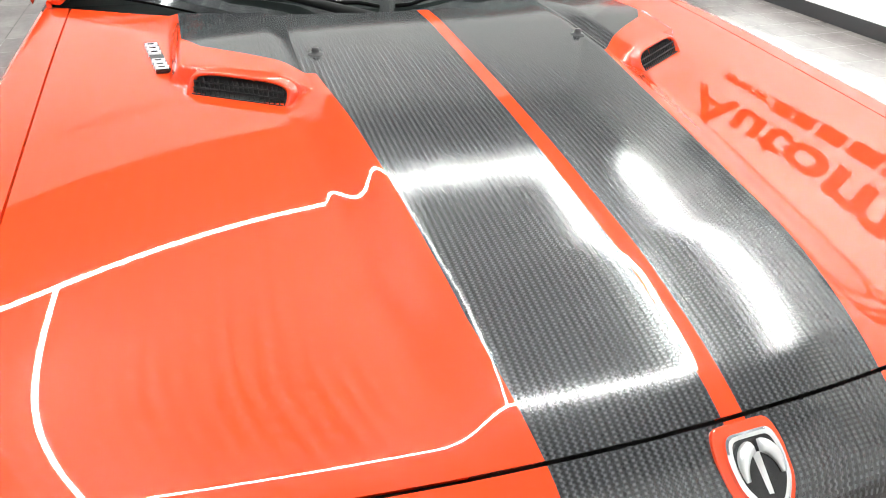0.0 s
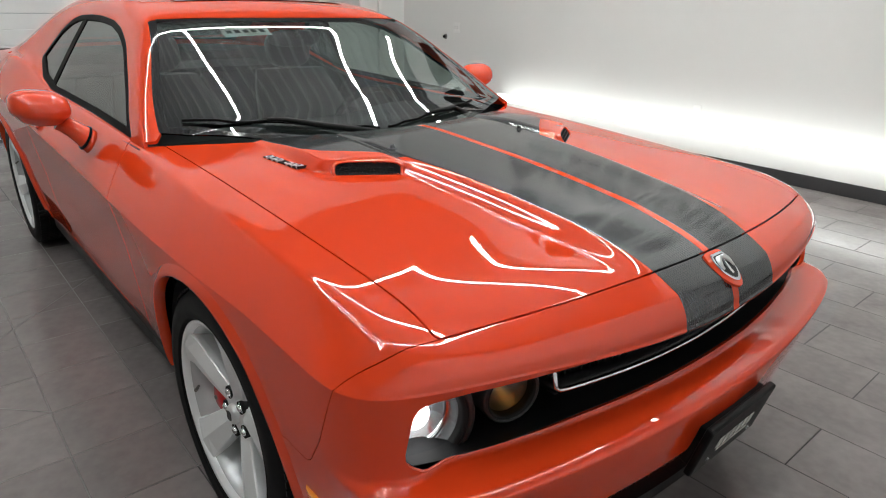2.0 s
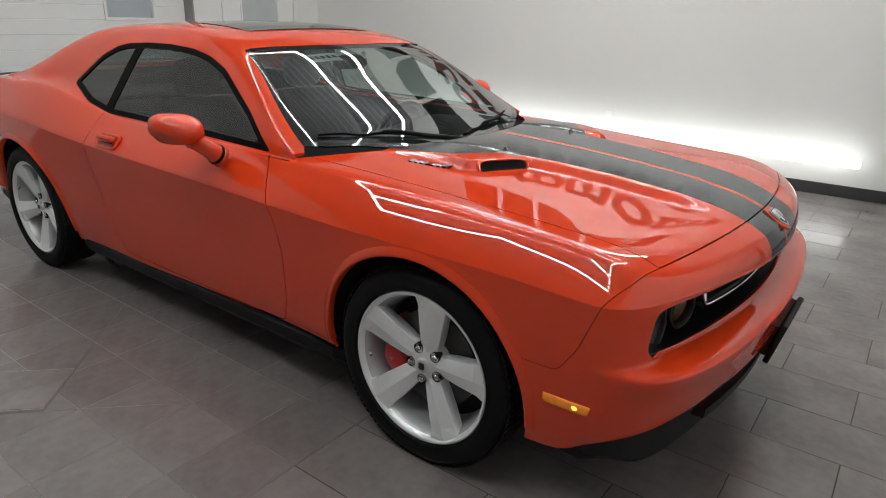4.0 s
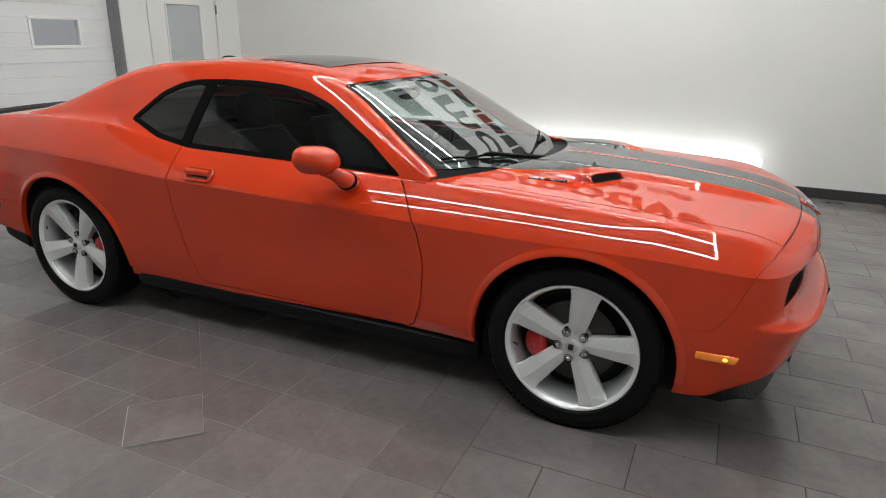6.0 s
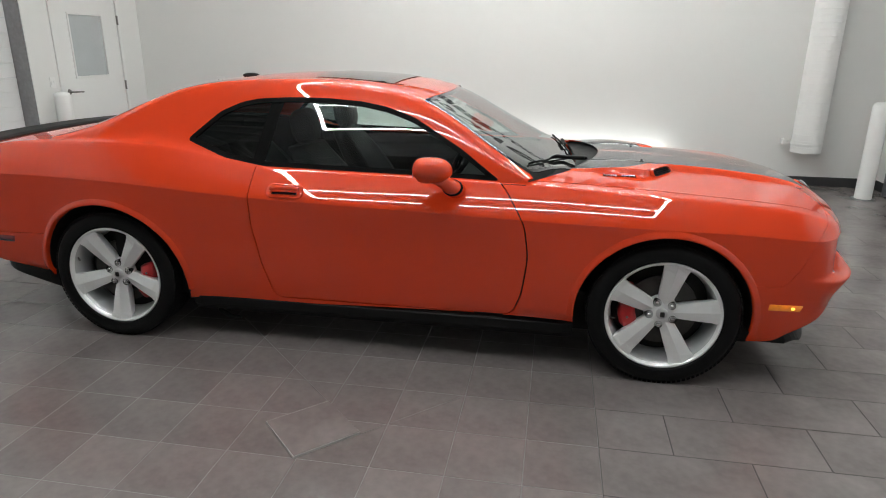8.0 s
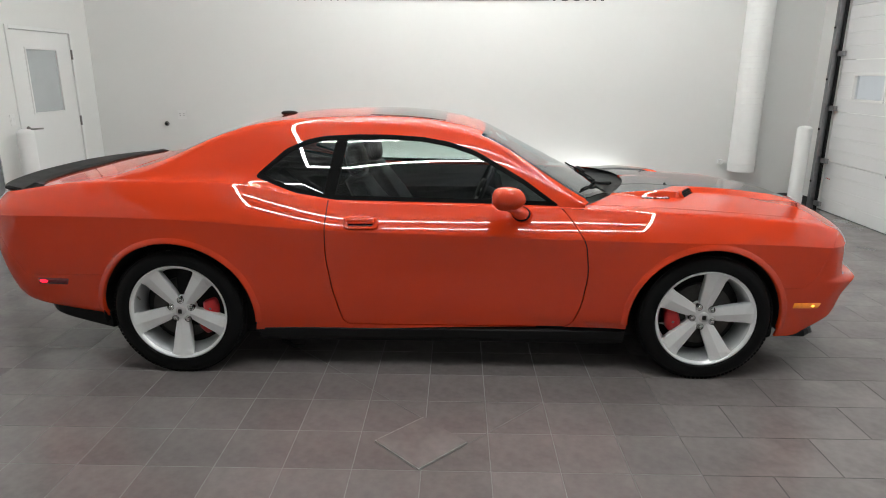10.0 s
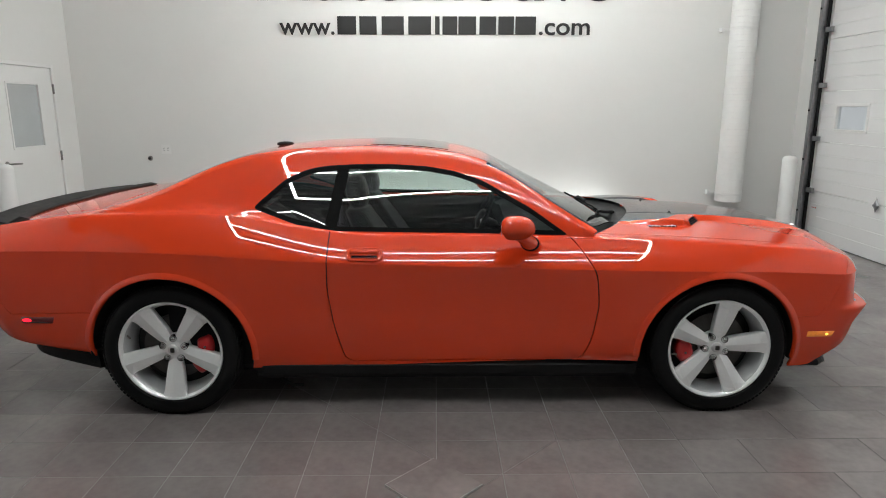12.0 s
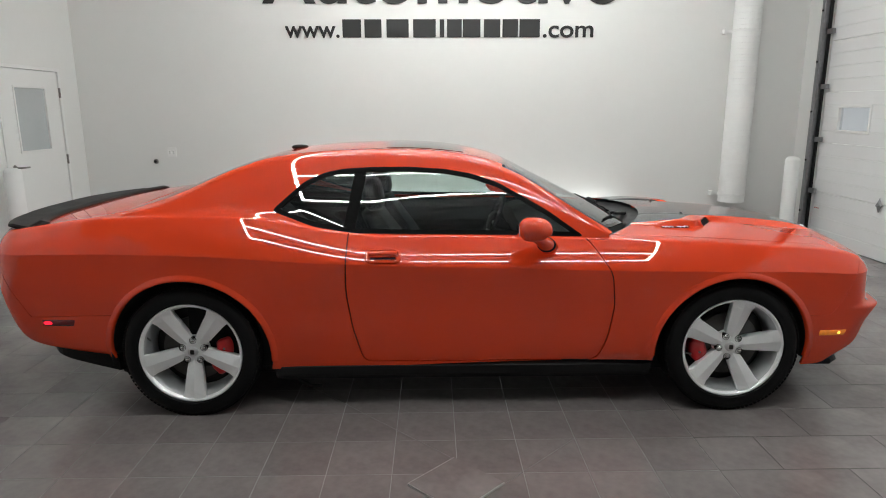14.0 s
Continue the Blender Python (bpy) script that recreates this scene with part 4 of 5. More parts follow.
for sd in (1, -1):
    s0, n0 = side_at(-0.425, 0.895)
    lean = math.atan2(n0[2], n0[1])
    m = Matrix.Translation((-0.425, -sd * s0, 0.895)) @ Matrix.Rotation(-sd * 0.0 - lean * (1 if sd > 0 else -1), 4, "X")
    bez = bmesh.new()
    outer = rounded_plate(0.096, 0.040, 0.03)
    inn = rounded_plate(0.078, 0.027, 0.022)
    rings = [[(x, -sd * 0.0, z) for x, z in outer], [(x * 0.98, -sd * 0.010, z * 0.97) for x, z in outer], [(x, -sd * 0.008, z) for x, z in inn], [(x * 0.97, sd * 0.004, z * 0.95) for x, z in inn]]
    hb = part("handle_bezel", loft(rings, bez), M_PAINT, car, smooth=True, matrix=m)
    # black strip paints the shade inside the body-coloured pocket
    part("handle_pocket", box_bm((-0.066, -sd * 0.0075 - 0.001, -0.02), (0.066, -sd * 0.0075 + 0.001, -0.008), 0.0), M_GLOSSBLACK, hb)
    bar = [[(x, -sd * (0.016 + 0.012 * (1 - (x / 0.08) ** 4)) + 0.008 * math.cos(a), 0.006 + 0.0125 * math.sin(a)) for a in np.linspace(0, 2 * math.pi, 13)[:-1]] for x in np.linspace(-0.074, 0.074, 15)]
    part("door_handle", loft(bar), M_PAINT, hb, smooth=True)

# side lamps
def side_lamp(name, x0, x1, z0, z1, tilt, lens, hot, hot_at, label, glow=0.009):
    for sd in (1, -1):
        rings = []
        n = 12
        for z_frac, out in ((0.0, -0.004), (0.06, 0.004), (0.5, 0.005), (0.94, 0.004), (1.0, -0.004)):
            ring = []
            for k in range(n + 1):
                x = x0 + (x1 - x0 - 0.012 * (1 - z_frac)) * k / n
                z = z0 + (z1 - z0) * z_frac + tilt * (k / n - 0.5)
                s0, _ = side_at(x, z)
                ring.append((x, -sd * (s0 + (out if 0 < k < n else -0.004)), z))
            rings.append(ring)
        lamp = part(name, loft(rings, closed=False), lens, car, label, smooth=True)
        xh = x0 + (x1 - x0) * hot_at
        s0, _ = side_at(xh, (z0 + z1) / 2)
        part("bulb_glow", superellipsoid(glow, 0.004, min(glow, 0.0125) * 0.85, 1, 1, at=(xh, -sd * (s0 + 0.0045), (z0 + z1) / 2 + tilt * (hot_at - 0.5))), hot, lamp, smooth=True)

side_lamp("side_marker", 1.936, 2.097, 0.433, 0.467, 0.002, M_AMBER, M_AMBERHOT, 0.68, "amber front side marker lamp, lit")
side_lamp("rear_marker", -2.252, -2.063, 0.524, 0.562, -0.004, M_REDLENS, M_REDHOT, 0.21, "dark red rear side marker lamp, lit", 0.024)


# spoiler across the boot
def spoiler():
    rings = []
    for y in np.linspace(-0.80, 0.80, 49):
        q = abs(y) / 0.80
        xt = -2.57 + 0.13 * q ** 3.2 + 0.02 * q ** 12
        zt = float(top(max(xt, -2.55), y)) + 0.047 - 0.016 * q ** 4
        xl = xt + 0.26 - 0.04 * q
        zl = float(top(xl, y)) + 0.003
        zb = float(top(xt + 0.06, y)) - 0.002
        rings.append([(xl, y, zl), (xl - 0.05, y, zl + 0.012), (xt + 0.10, y, zt - 0.018), (xt + 0.02, y, zt), (xt, y, zt - 0.003), (xt - 0.004, y, zt - 0.012), (xt + 0.03, y, zb), (xl - 0.02, y, zl - 0.008)])
    return loft(rings)


part("spoiler", spoiler(), M_BLACK, car, "satin black boot spoiler", smooth=True)
ant = superellipsoid(0.055, 0.028, 0.016, 0.9, 0.8)
part("antenna", ant, M_BLACK, car, "small black roof antenna pod", smooth=True, matrix=pose(-1.02, 0.02, float(G_TOP(-1.02)) + 0.006))


# sunroof
def roof_strip(s_half, x0, x1, lift):
    rows = []
    for x in np.linspace(x0, x1, 14):
        pts = house_all.co[np.abs(house_all.co[:, 0] - x) < 0.011]
        order = np.argsort(pts[:, 1])
        ss, zz = pts[order, 1], pts[order, 2]
        rows.append([(x, y, float(np.interp(abs(y), ss, zz)) + lift) for y in np.linspace(-s_half, s_half, 21)])
    return rows


house_all = glass_sheet()
rows = roof_strip(0.41, -0.43, 0.02, 0.003)
part("sunroof", loft(rows, closed=False), M_SUNROOF, car, "dark glass sunroof panel", smooth=True)
# cowl and wipers
cowl = []
for y in np.linspace(-0.80, 0.80, 41):
    q = abs(y) / 0.80
    xc = COWL - BOW * y ** 2
    zc = float(top(xc + 0.005, y)) - 0.014
    cowl.append([(xc + 0.012, y, zc), (xc - 0.012, y, zc - 0.022), (xc - 0.07, y, zc - 0.03), (xc - 0.14, y, zc - 0.045), (xc - 0.24, y, zc - 0.09)])
part("cowl_panel", loft(cowl, closed=False), M_BLACK, car, "black plastic cowl under the wipers", smooth=True)


def screen_z(x, s):
    pts = house_all.co[np.abs(house_all.co[:, 0] - x) < 0.011]
    o = np.argsort(pts[:, 1])
    return float(np.interp(abs(s), pts[o, 1], pts[o, 2]))


for y0, y1 in ((-0.70, -0.06), (-0.02, 0.50)):
    wip = new("wiper")
    wip.parent = car
    wip["label"] = "black windscreen wiper with a curved arm"
    pts = []
    for t in np.linspace(0, 1, 14):
        y = y0 + (y1 - y0) * t
        x = 1.0 - 0.44 * y ** 2 - 0.02 * math.sin(math.pi * t)
        pts.append((x, y, screen_z(x, y) + 0.007))
    part("blade", sweep(pts, 0.0055, 6), M_SEAL, wip, smooth=True)
    pv = (COWL - 0.075 - BOW * y1 ** 2, y1 - 0.02, float(top(COWL - BOW * y1 ** 2, y1)) - 0.036)
    arm = [(pts[5][0] + 0.004, pts[5][1], pts[5][2] + 0.006), (pts[6][0] + 0.012, pts[6][1], pts[6][2] + 0.010), (pts[9][0] + 0.02, pts[9][1], pts[9][2] + 0.004), pv]
    part("arm", sweep(arm, [0.006, 0.009, 0.011, 0.014], 8), M_BLACK, wip, smooth=True)
    part("pivot", revolve([(0.0, 0.010), (0.014, 0.009), (0.019, 0.002), (0.02, -0.03)], 16, "z"), M_BLACK, wip, smooth=True, matrix=pose(*pv))

# bonnet fittings: pins, scoops, badges
for y in (-0.28, 0.28):
    part("bonnet_pin", revolve([(0.0, 0.012), (0.006, 0.012), (0.0075, 0.008), (0.0075, 0.003), (0.014, 0.002), (0.016, 0.0)], 16, "z"), M_SATIN, bonnet, "small black bonnet stud", smooth=True, matrix=pose(1.382, y, float(top(1.382, y)) - 0.0005))
for sd in (1, -1):
    a, b = Vector((1.412, 0.503)), Vector((1.515, 0.348))
    rings = []
    ax = (b - a).normalized()
    nx = Vector((-ax.y, ax.x)) if Vector((-ax.y, ax.x)).x > 0 else Vector((ax.y, -ax.x))
    mid, half = (a + b) / 2, (b - a).length / 2
    zb = float(top(1.56, 0.43)) + 0.014

    def ring(k, h, out, rise=0.0):
        return [(mid.x + ax.x * half * k * c + nx.x * (out + tip), -sd * (mid.y + ax.y * half * k * c + nx.y * (out + tip)), zb + h * q + rise) for c, q, tip in
                [(cx, cz, -0.018 * cz) for cx, cz in [(math.copysign(abs(math.cos(t)) ** 0.45, math.cos(t)), math.copysign(abs(math.sin(t)) ** 0.6, math.sin(t))) for t in np.linspace(0, 2 * math.pi, 33)[:-1]]]]
    sc = part("scoop", loft([ring(1.13, 0.030, -0.012), ring(1.08, 0.027, 0.012), ring(1.05, 0.025, 0.017), ring(1.0, 0.0215, 0.016), ring(0.96, 0.019, -0.03)], cap=False), M_PAINT, bonnet, "painted bonnet scoop with a black mesh inlet", smooth=True)
    part("scoop_back", loft([ring(0.99, 0.0205, 0.004), ring(0.5, 0.010, 0.004)]), M_DARK, bonnet)
    mesh = bmesh.new()
    for i in range(19):
        c = -0.92 + 1.84 * i / 18
        p = (mid.x + ax.x * half * c + nx.x * 0.011, -sd * (mid.y + ax.y * half * c + nx.y * 0.011))
        sweep([(p[0] + 0.014, p[1], zb - 0.016), (p[0] - 0.014, p[1], zb + 0.015)], 0.0016, 5, mesh)
    for h in (-0.009, 0.0, 0.009):
        o = 0.012 - 0.85 * h
        sweep([(mid.x - ax.x * half * 0.95 + nx.x * o, -sd * (mid.y - ax.y * half * 0.95 + nx.y * o), zb + h), (mid.x + ax.x * half * 0.95 + nx.x * o, -sd * (mid.y + ax.y * half * 0.95 + nx.y * o), zb + h)], 0.0016, 5, mesh)
    part("inlet_mesh", mesh, M_BLACK, bonnet)
    # badge outboard of the scoop: chrome bars for its lettering
    bd = new("badge")
    bd.parent = car
    bd["label"] = "chrome and black bonnet badge"

    def badge_z(x, s):
        return max(float(top(x, s + q)) for q in (-0.014, 0.0, 0.014))

    base = [[(1.158 + 0.0278 * k, -sd * (0.584 - 0.0045 * k) + q, badge_z(1.158 + 0.0278 * k, 0.584 - 0.0045 * k) + h) for q, h in ((-0.014, -0.006), (-0.013, 0.0016), (0.013, 0.0016), (0.014, -0.006))] for k in range(7)]
    part("badge_plate", loft(base), M_GLOSSBLACK, bd)
    for i in range(7):
        if i == 3:
            continue
        x0 = 1.162 + 0.0228 * i
        y0 = 0.583 - 0.0038 * i
        t0 = badge_z(x0 + 0.01, y0) + 0.0005
        part("chrome_bar", box_bm((x0, -sd * y0 - 0.012, t0 - 0.006), (x0 + 0.0195, -sd * y0 + 0.012, t0 + 0.004), 0.0012), M_BRIGHT, bd)
        part("dark_inlay", box_bm((x0 + 0.0065, -sd * y0 - 0.006, t0 + 0.002), (x0 + 0.013, -sd * y0 + 0.006, t0 + 0.0046), 0.0), M_GLOSSBLACK, bd)

# nose emblem: plain shield with silver facets
em = new("nose_emblem")
em.parent = car
em["label"] = "shield-shaped chrome and black nose emblem"
nz = Vector((0.55, 0, 0.835)).normalized()
ny = Vector((-nz.z, 0, nz.x))
nx = ny.cross(nz)
em.matrix_basis = Matrix.Translation((2.324, 0, float(top(2.324, 0.0)) + 0.0015)) @ Matrix((nx, ny, nz)).transposed().to_4x4() @ Matrix.Scale(0.82, 4)


def shield(k):
    pts = [(-0.034, 0.046), (0.034, 0.046), (0.041, 0.02), (0.038, -0.018), (0.02, -0.046), (0.0, -0.057), (-0.02, -0.046), (-0.038, -0.018), (-0.041, 0.02)]
    return [(x * k, y * k) for x, y in rounded(pts, 0.012, 4)]


def plate(outline, z0, z1, inset=0.9):
    return loft([[(x, y, z0) for x, y in outline], [(x, y, z1 - 0.001) for x, y in outline], [(x * inset, y * inset, z1) for x, y in outline]])


part("emblem_surround", plate(shield(1.28), -0.008, 0.0008, 0.98), M_PAINT, em, smooth=False)
part("emblem_rim", plate(shield(1.0), 0.0, 0.009, 0.93), M_CHROME, em)
part("emblem_field", plate(shield(0.84), 0.004, 0.0095, 0.96), M_GLOSSBLACK, em)
for sg in (1, -1):
    arc = [(sg * (0.006 + 0.021 * math.sin(t)), 0.026 - 0.03 * (1 - math.cos(t)), 0.011) for t in np.linspace(0, 1.8, 12)]
    part("silver_curl", sweep(arc, [0.008, 0.009, 0.0095, 0.0095, 0.009, 0.0085, 0.008, 0.007, 0.006, 0.005, 0.004, 0.003], 8), M_BRIGHT, em, smooth=True)
part("silver_wedge", loft([[(-0.008, 0.02, 0.008), (0.008, 0.02, 0.008), (0.0, 0.02, 0.016)], [(-0.006, -0.03, 0.008), (0.006, -0.03, 0.008), (0.0, -0.03, 0.013)]]), M_CHROME, em)


# ---- car: face ----
def recess_x(s, depth):
    return float(nose(min(abs(s), 0.86), 0.93, 2.338 - depth))


panel = []
for s in np.linspace(-0.86, 0.86, 61):
    x = recess_x(s, 0.165)
    panel.append([(x + 0.155, s, 0.618), (x + 0.06, s, 0.610), (x + 0.002, s, 0.60), (x - 0.01, s, 0.70), (x + 0.0, s, 0.785), (x + 0.09, s, 0.80)])
part("face_panel", loft(panel, closed=False), M_BLACK, car, "satin black recessed grille surround", smooth=True)


def lamp_ring(prof, steps=48):
    return revolve(prof, steps, "x")


def face_lamp(s, z, r, lit, label):
    for sd in (1, -1):
        x = recess_x(s, 0.165)
        yaw = -sd * 14
        lp = new("headlamp" if lit else "inner_lamp")
        lp.parent = car
        lp["label"] = label
        lp.matrix_basis = pose(x + (0.092 if lit else 0.078), -sd * s, z, 0, 0, yaw)
        part("lamp_housing", lamp_ring([(r * 1.03, -0.05), (r * 1.03, 0.020), (r * 1.10, 0.032), (r * 1.17, 0.030), (r * 1.22, -0.02)]), M_BLACK, lp, smooth=True)
        part("lamp_rim", lamp_ring([(r * 1.17, 0.018), (r * 1.19, 0.034), (r * 1.34, 0.028), (r * 1.37, -0.02)]), M_SATIN, lp, smooth=True)
        part("reflector", lamp_ring([(0.0, -0.058), (r * 0.35, -0.052), (r * 0.75, -0.03), (r * 1.02, 0.008)]), M_REFLECTOR if lit else M_STEEL, lp, smooth=True)
        if lit:
            part("bulb", superellipsoid(0.024, 0.034, 0.031, 1, 1, at=(-0.016, 0.0, 0.004)), M_LAMP, lp, "lit white headlamp bulb", smooth=True)
            for k in (0.84,):
                part("reflector_step", lamp_ring([(r * (k - 0.03), -0.05 + 0.035 * k), (r * k, -0.034 + 0.032 * k), (r * (k + 0.035), -0.045 + 0.035 * k)]), M_CHROME, lp, smooth=True)
        else:
            part("amber_bulb", superellipsoid(0.010, 0.011, 0.010, 1, 1, at=(-0.012, 0.008, 0.016)), M_AMBERHOT, lp, smooth=True)
        part("lens", lamp_ring([(0.0, 0.030), (r * 0.4, 0.028), (r * 0.75, 0.022), (r * 1.02, 0.010)]), M_LENS, lp, smooth=True)


face_lamp(0.778, 0.672, 0.086, True, "round clear headlamp with a bright projector reflector")
face_lamp(0.582, 0.692, 0.050, False, "small round lamp with an amber bulb")

grille = new("grille")
grille.parent = car
grille["label"] = "black mesh grille with a thin silver outline"
GS = np.linspace(-0.485, 0.485, 41)
line = [(recess_x(s, 0.055) + 0.012, s, 0.664 + 0.012 * (abs(s) / 0.485) ** 2) for s in GS]
line = [(line[0][0] - 0.01, -0.50, 0.745), (line[0][0], -0.497, 0.69)] + line + [(line[-1][0], 0.497, 0.69), (line[-1][0] - 0.01, 0.50, 0.745)]
part("grille_outline", sweep(line, 0.006, 8), M_CHROME, grille, "thin silver outline", smooth=True)
fr = [[(recess_x(s, 0.055) + dx, s, 0.66 + dz + 0.012 * (abs(s) / 0.485) ** 2) for dx, dz in ((0.010, 0.0), (0.0, -0.012), (-0.05, -0.006), (-0.05, 0.01), (0.0, 0.012))] for s in GS]
part("grille_frame", loft(fr), M_SATIN, grille, smooth=True)
for i in range(41):
    s = -0.48 + 0.96 * i / 40
    x = recess_x(s, 0.085)
    part("grille_bar", box_bm((x - 0.004, s - 0.0025, 0.66), (x + 0.004, s + 0.0025, 0.775)), M_BLACK, grille)
for z in (0.69, 0.715, 0.74, 0.762):
    part("grille_slat", sweep([(recess_x(s, 0.085), s, z) for s in GS], 0.0032, 6), M_BLACK, grille, smooth=True)
for i in range(9):
    s = 0.22 + 0.026 * i
    x = recess_x(s, 0.07)
    part("script_bar", box_bm((x, -s - 0.009, 0.732), (x + 0.006, -s + 0.009, 0.75), 0.001), M_STEEL, grille)

# number-plate holder with plain pale bars
pl = new("plate_holder")
pl.parent = car
pl["label"] = "black plate holder with pale illegible lettering"
pl.matrix_basis = pose(2.424, -0.006, 0.462, 0, 14, 0)
part("holder", box_bm((-0.014, -0.16, -0.080), (0.006, 0.16, 0.076), 0.006), M_BLACK, pl)
part("holder_tray", box_bm((-0.05, -0.15, -0.06), (-0.014, 0.15, 0.06), 0.004), M_BLACK, pl)
M_PALE = mat("pale_print", (0.62, 0.62, 0.6), rough=0.5, var=0.05)
for i in range(6):
    part("pale_bar", box_bm((0.006, -0.085 + 0.03 * i, -0.018), (0.0075, -0.063 + 0.03 * i, 0.016)), M_PALE, pl)
part("pale_bar", box_bm((0.006, -0.07, -0.034), (0.0075, 0.08, -0.026)), M_PALE, pl)
for y in (-0.1, 0.1):
    part("plate_screw", revolve([(0.0, 0.012), (0.006, 0.010), (0.0065, 0.006)], 10, "x"), M_CHROME, pl, matrix=pose(0, y, -0.048))

# front splitter and rear valance
sp = []
for s in np.linspace(-0.86, 0.86, 61):
    q = abs(s)
    x = float(nose(min(q, 0.872), 0.885, 2.225, 0.175))
    zt = float(LEVELS[0]["z"](x)) + 0.012
    lip = 0.075 * max(0.0, 1 - (q / 0.88) ** 6)
    zl = 0.206 + (zt - 0.048 - 0.206) * float(step(0.70, 0.86, q))
    sp.append([(x - 0.10, s, zt), (x - 0.012, s, zt), (x + 0.004 + lip * 0.3, s * 1.002, zt - 0.022), (x + lip, s * 1.004, zl + 0.01), (x + lip - 0.004, s * 1.004, zl), (x - 0.12, s, zl)])
part("front_splitter", loft(sp), M_BLACK, car, "black plastic front splitter", smooth=False)
grv = []
for s in np.linspace(-0.5, 0.5, 21):
    x = float(nose(abs(s), 0.93, 2.355, 0.20))
    grv.append([(x, s, 0.30), (x + 0.003, s, 0.335), (x - 0.03, s, 0.34), (x - 0.04, s, 0.30)])
part("lower_intake", loft(grv), M_BLACK, car)
va = []
for x in np.linspace(-2.36, -1.895, 16):
    L0 = LEVELS[0]
    zb = float(L0["z"](x))
    s0, _ = side_at(x, zb + 0.01)
    t = (x + 2.36) / 0.465
    va.append((x, s0, zb, t))
for sd in (1, -1):
    rings = [[(x, -sd * (s0 - 0.004), zb + 0.012), (x, -sd * (s0 - 0.012), zb - 0.008 - 0.078 * t ** 0.7), (x + 0.01, -sd * (s0 - 0.05), zb - 0.008 - 0.083 * t ** 0.7), (x + 0.01, -sd * (s0 - 0.05), zb + 0.012)] for x, s0, zb, t in va]
    part("rear_valance", loft(rings), M_BLACK, car, "black plastic rear valance")

hang = sweep([(-0.93, -0.78, 0.20), (-0.92, -0.80, 0.15), (-0.86, -0.80, 0.115), (-0.80, -0.80, 0.118)], [0.016, 0.014, 0.012, 0.008], 8)
part("jacking_bracket", hang, M_DARK, car, "dark metal bracket under the sill", smooth=True)

# ---- car: cabin ----
part("cabin_floor", box_bm((-1.6, -0.78, 0.22), (0.95, 0.78, 0.26)), M_DARK, car)
for sd in (1, -1):
    part("door_card", loft([[(x, -sd * 0.80, 0.26), (x, -sd * 0.80, 0.75), (x, -sd * 0.765, 0.80), (x, -sd * 0.79, 0.90), (x, -sd * 0.825, 0.965), (x, -sd * 0.845, 0.965), (x, -sd * 0.845, 0.26)] for x in (-0.62, -0.2, 0.3, 0.78)]), M_TRIM, car, smooth=False)
    part("rear_card", loft([[(x, -sd * 0.77, 0.26), (x, -sd * 0.77, 0.90), (x, -sd * 0.82, zz), (x, -sd * 0.84, zz), (x, -sd * 0.84, 0.26)] for x, zz in ((-1.5, 1.07), (-1.1, 1.05), (-0.85, 1.0), (-0.63, 0.965))]), M_TRIM, car)
dash = []
for y in np.linspace(-0.80, 0.80, 33):
    hood_b = 0.035 * math.exp(-((y - 0.37) / 0.17) ** 2)
    dash.append([(0.92, y, 0.92), (0.72, y, 0.955), (0.52, y, 0.955 + hood_b), (0.40, y, 0.925 + hood_b), (0.38, y, 0.86), (0.45, y, 0.70), (0.50, y, 0.55), (0.90, y, 0.50)])
part("dashboard", loft(dash), M_TRIM, car, "dark dashboard", smooth=False)
part("console", box_bm((-0.75, -0.11, 0.26), (0.5, 0.11, 0.56), 0.03), M_TRIM, car)
wh = new("steering_wheel")
wh.parent = car
wh.matrix_basis = pose(0.27, 0.37, 0.86, 0, -66, 0)
part("wheel_rim", sweep([(0.185 * math.cos(a), 0.185 * math.sin(a), 0) for a in np.linspace(0, 2 * math.pi, 41)], 0.0155, 10, cap=False), M_LEATHER, wh, smooth=True)
part("airbag_hub", superellipsoid(0.07, 0.085, 0.03, 0.7, 0.7), M_LEATHER, wh, smooth=True)
for a in (0, 90, 180, 270):
    if a != 0:
        part("wheel_spoke", sweep([(0.05 * math.cos(math.radians(a)), 0.05 * math.sin(math.radians(a)), 0), (0.18 * math.cos(math.radians(a)), 0.18 * math.sin(math.radians(a)), 0)], 0.014, 8), M_STEEL, wh, smooth=True)
part("column", sweep([(0, 0, -0.02), (0, 0, -0.22)], 0.035, 12), M_TRIM, wh, smooth=True)


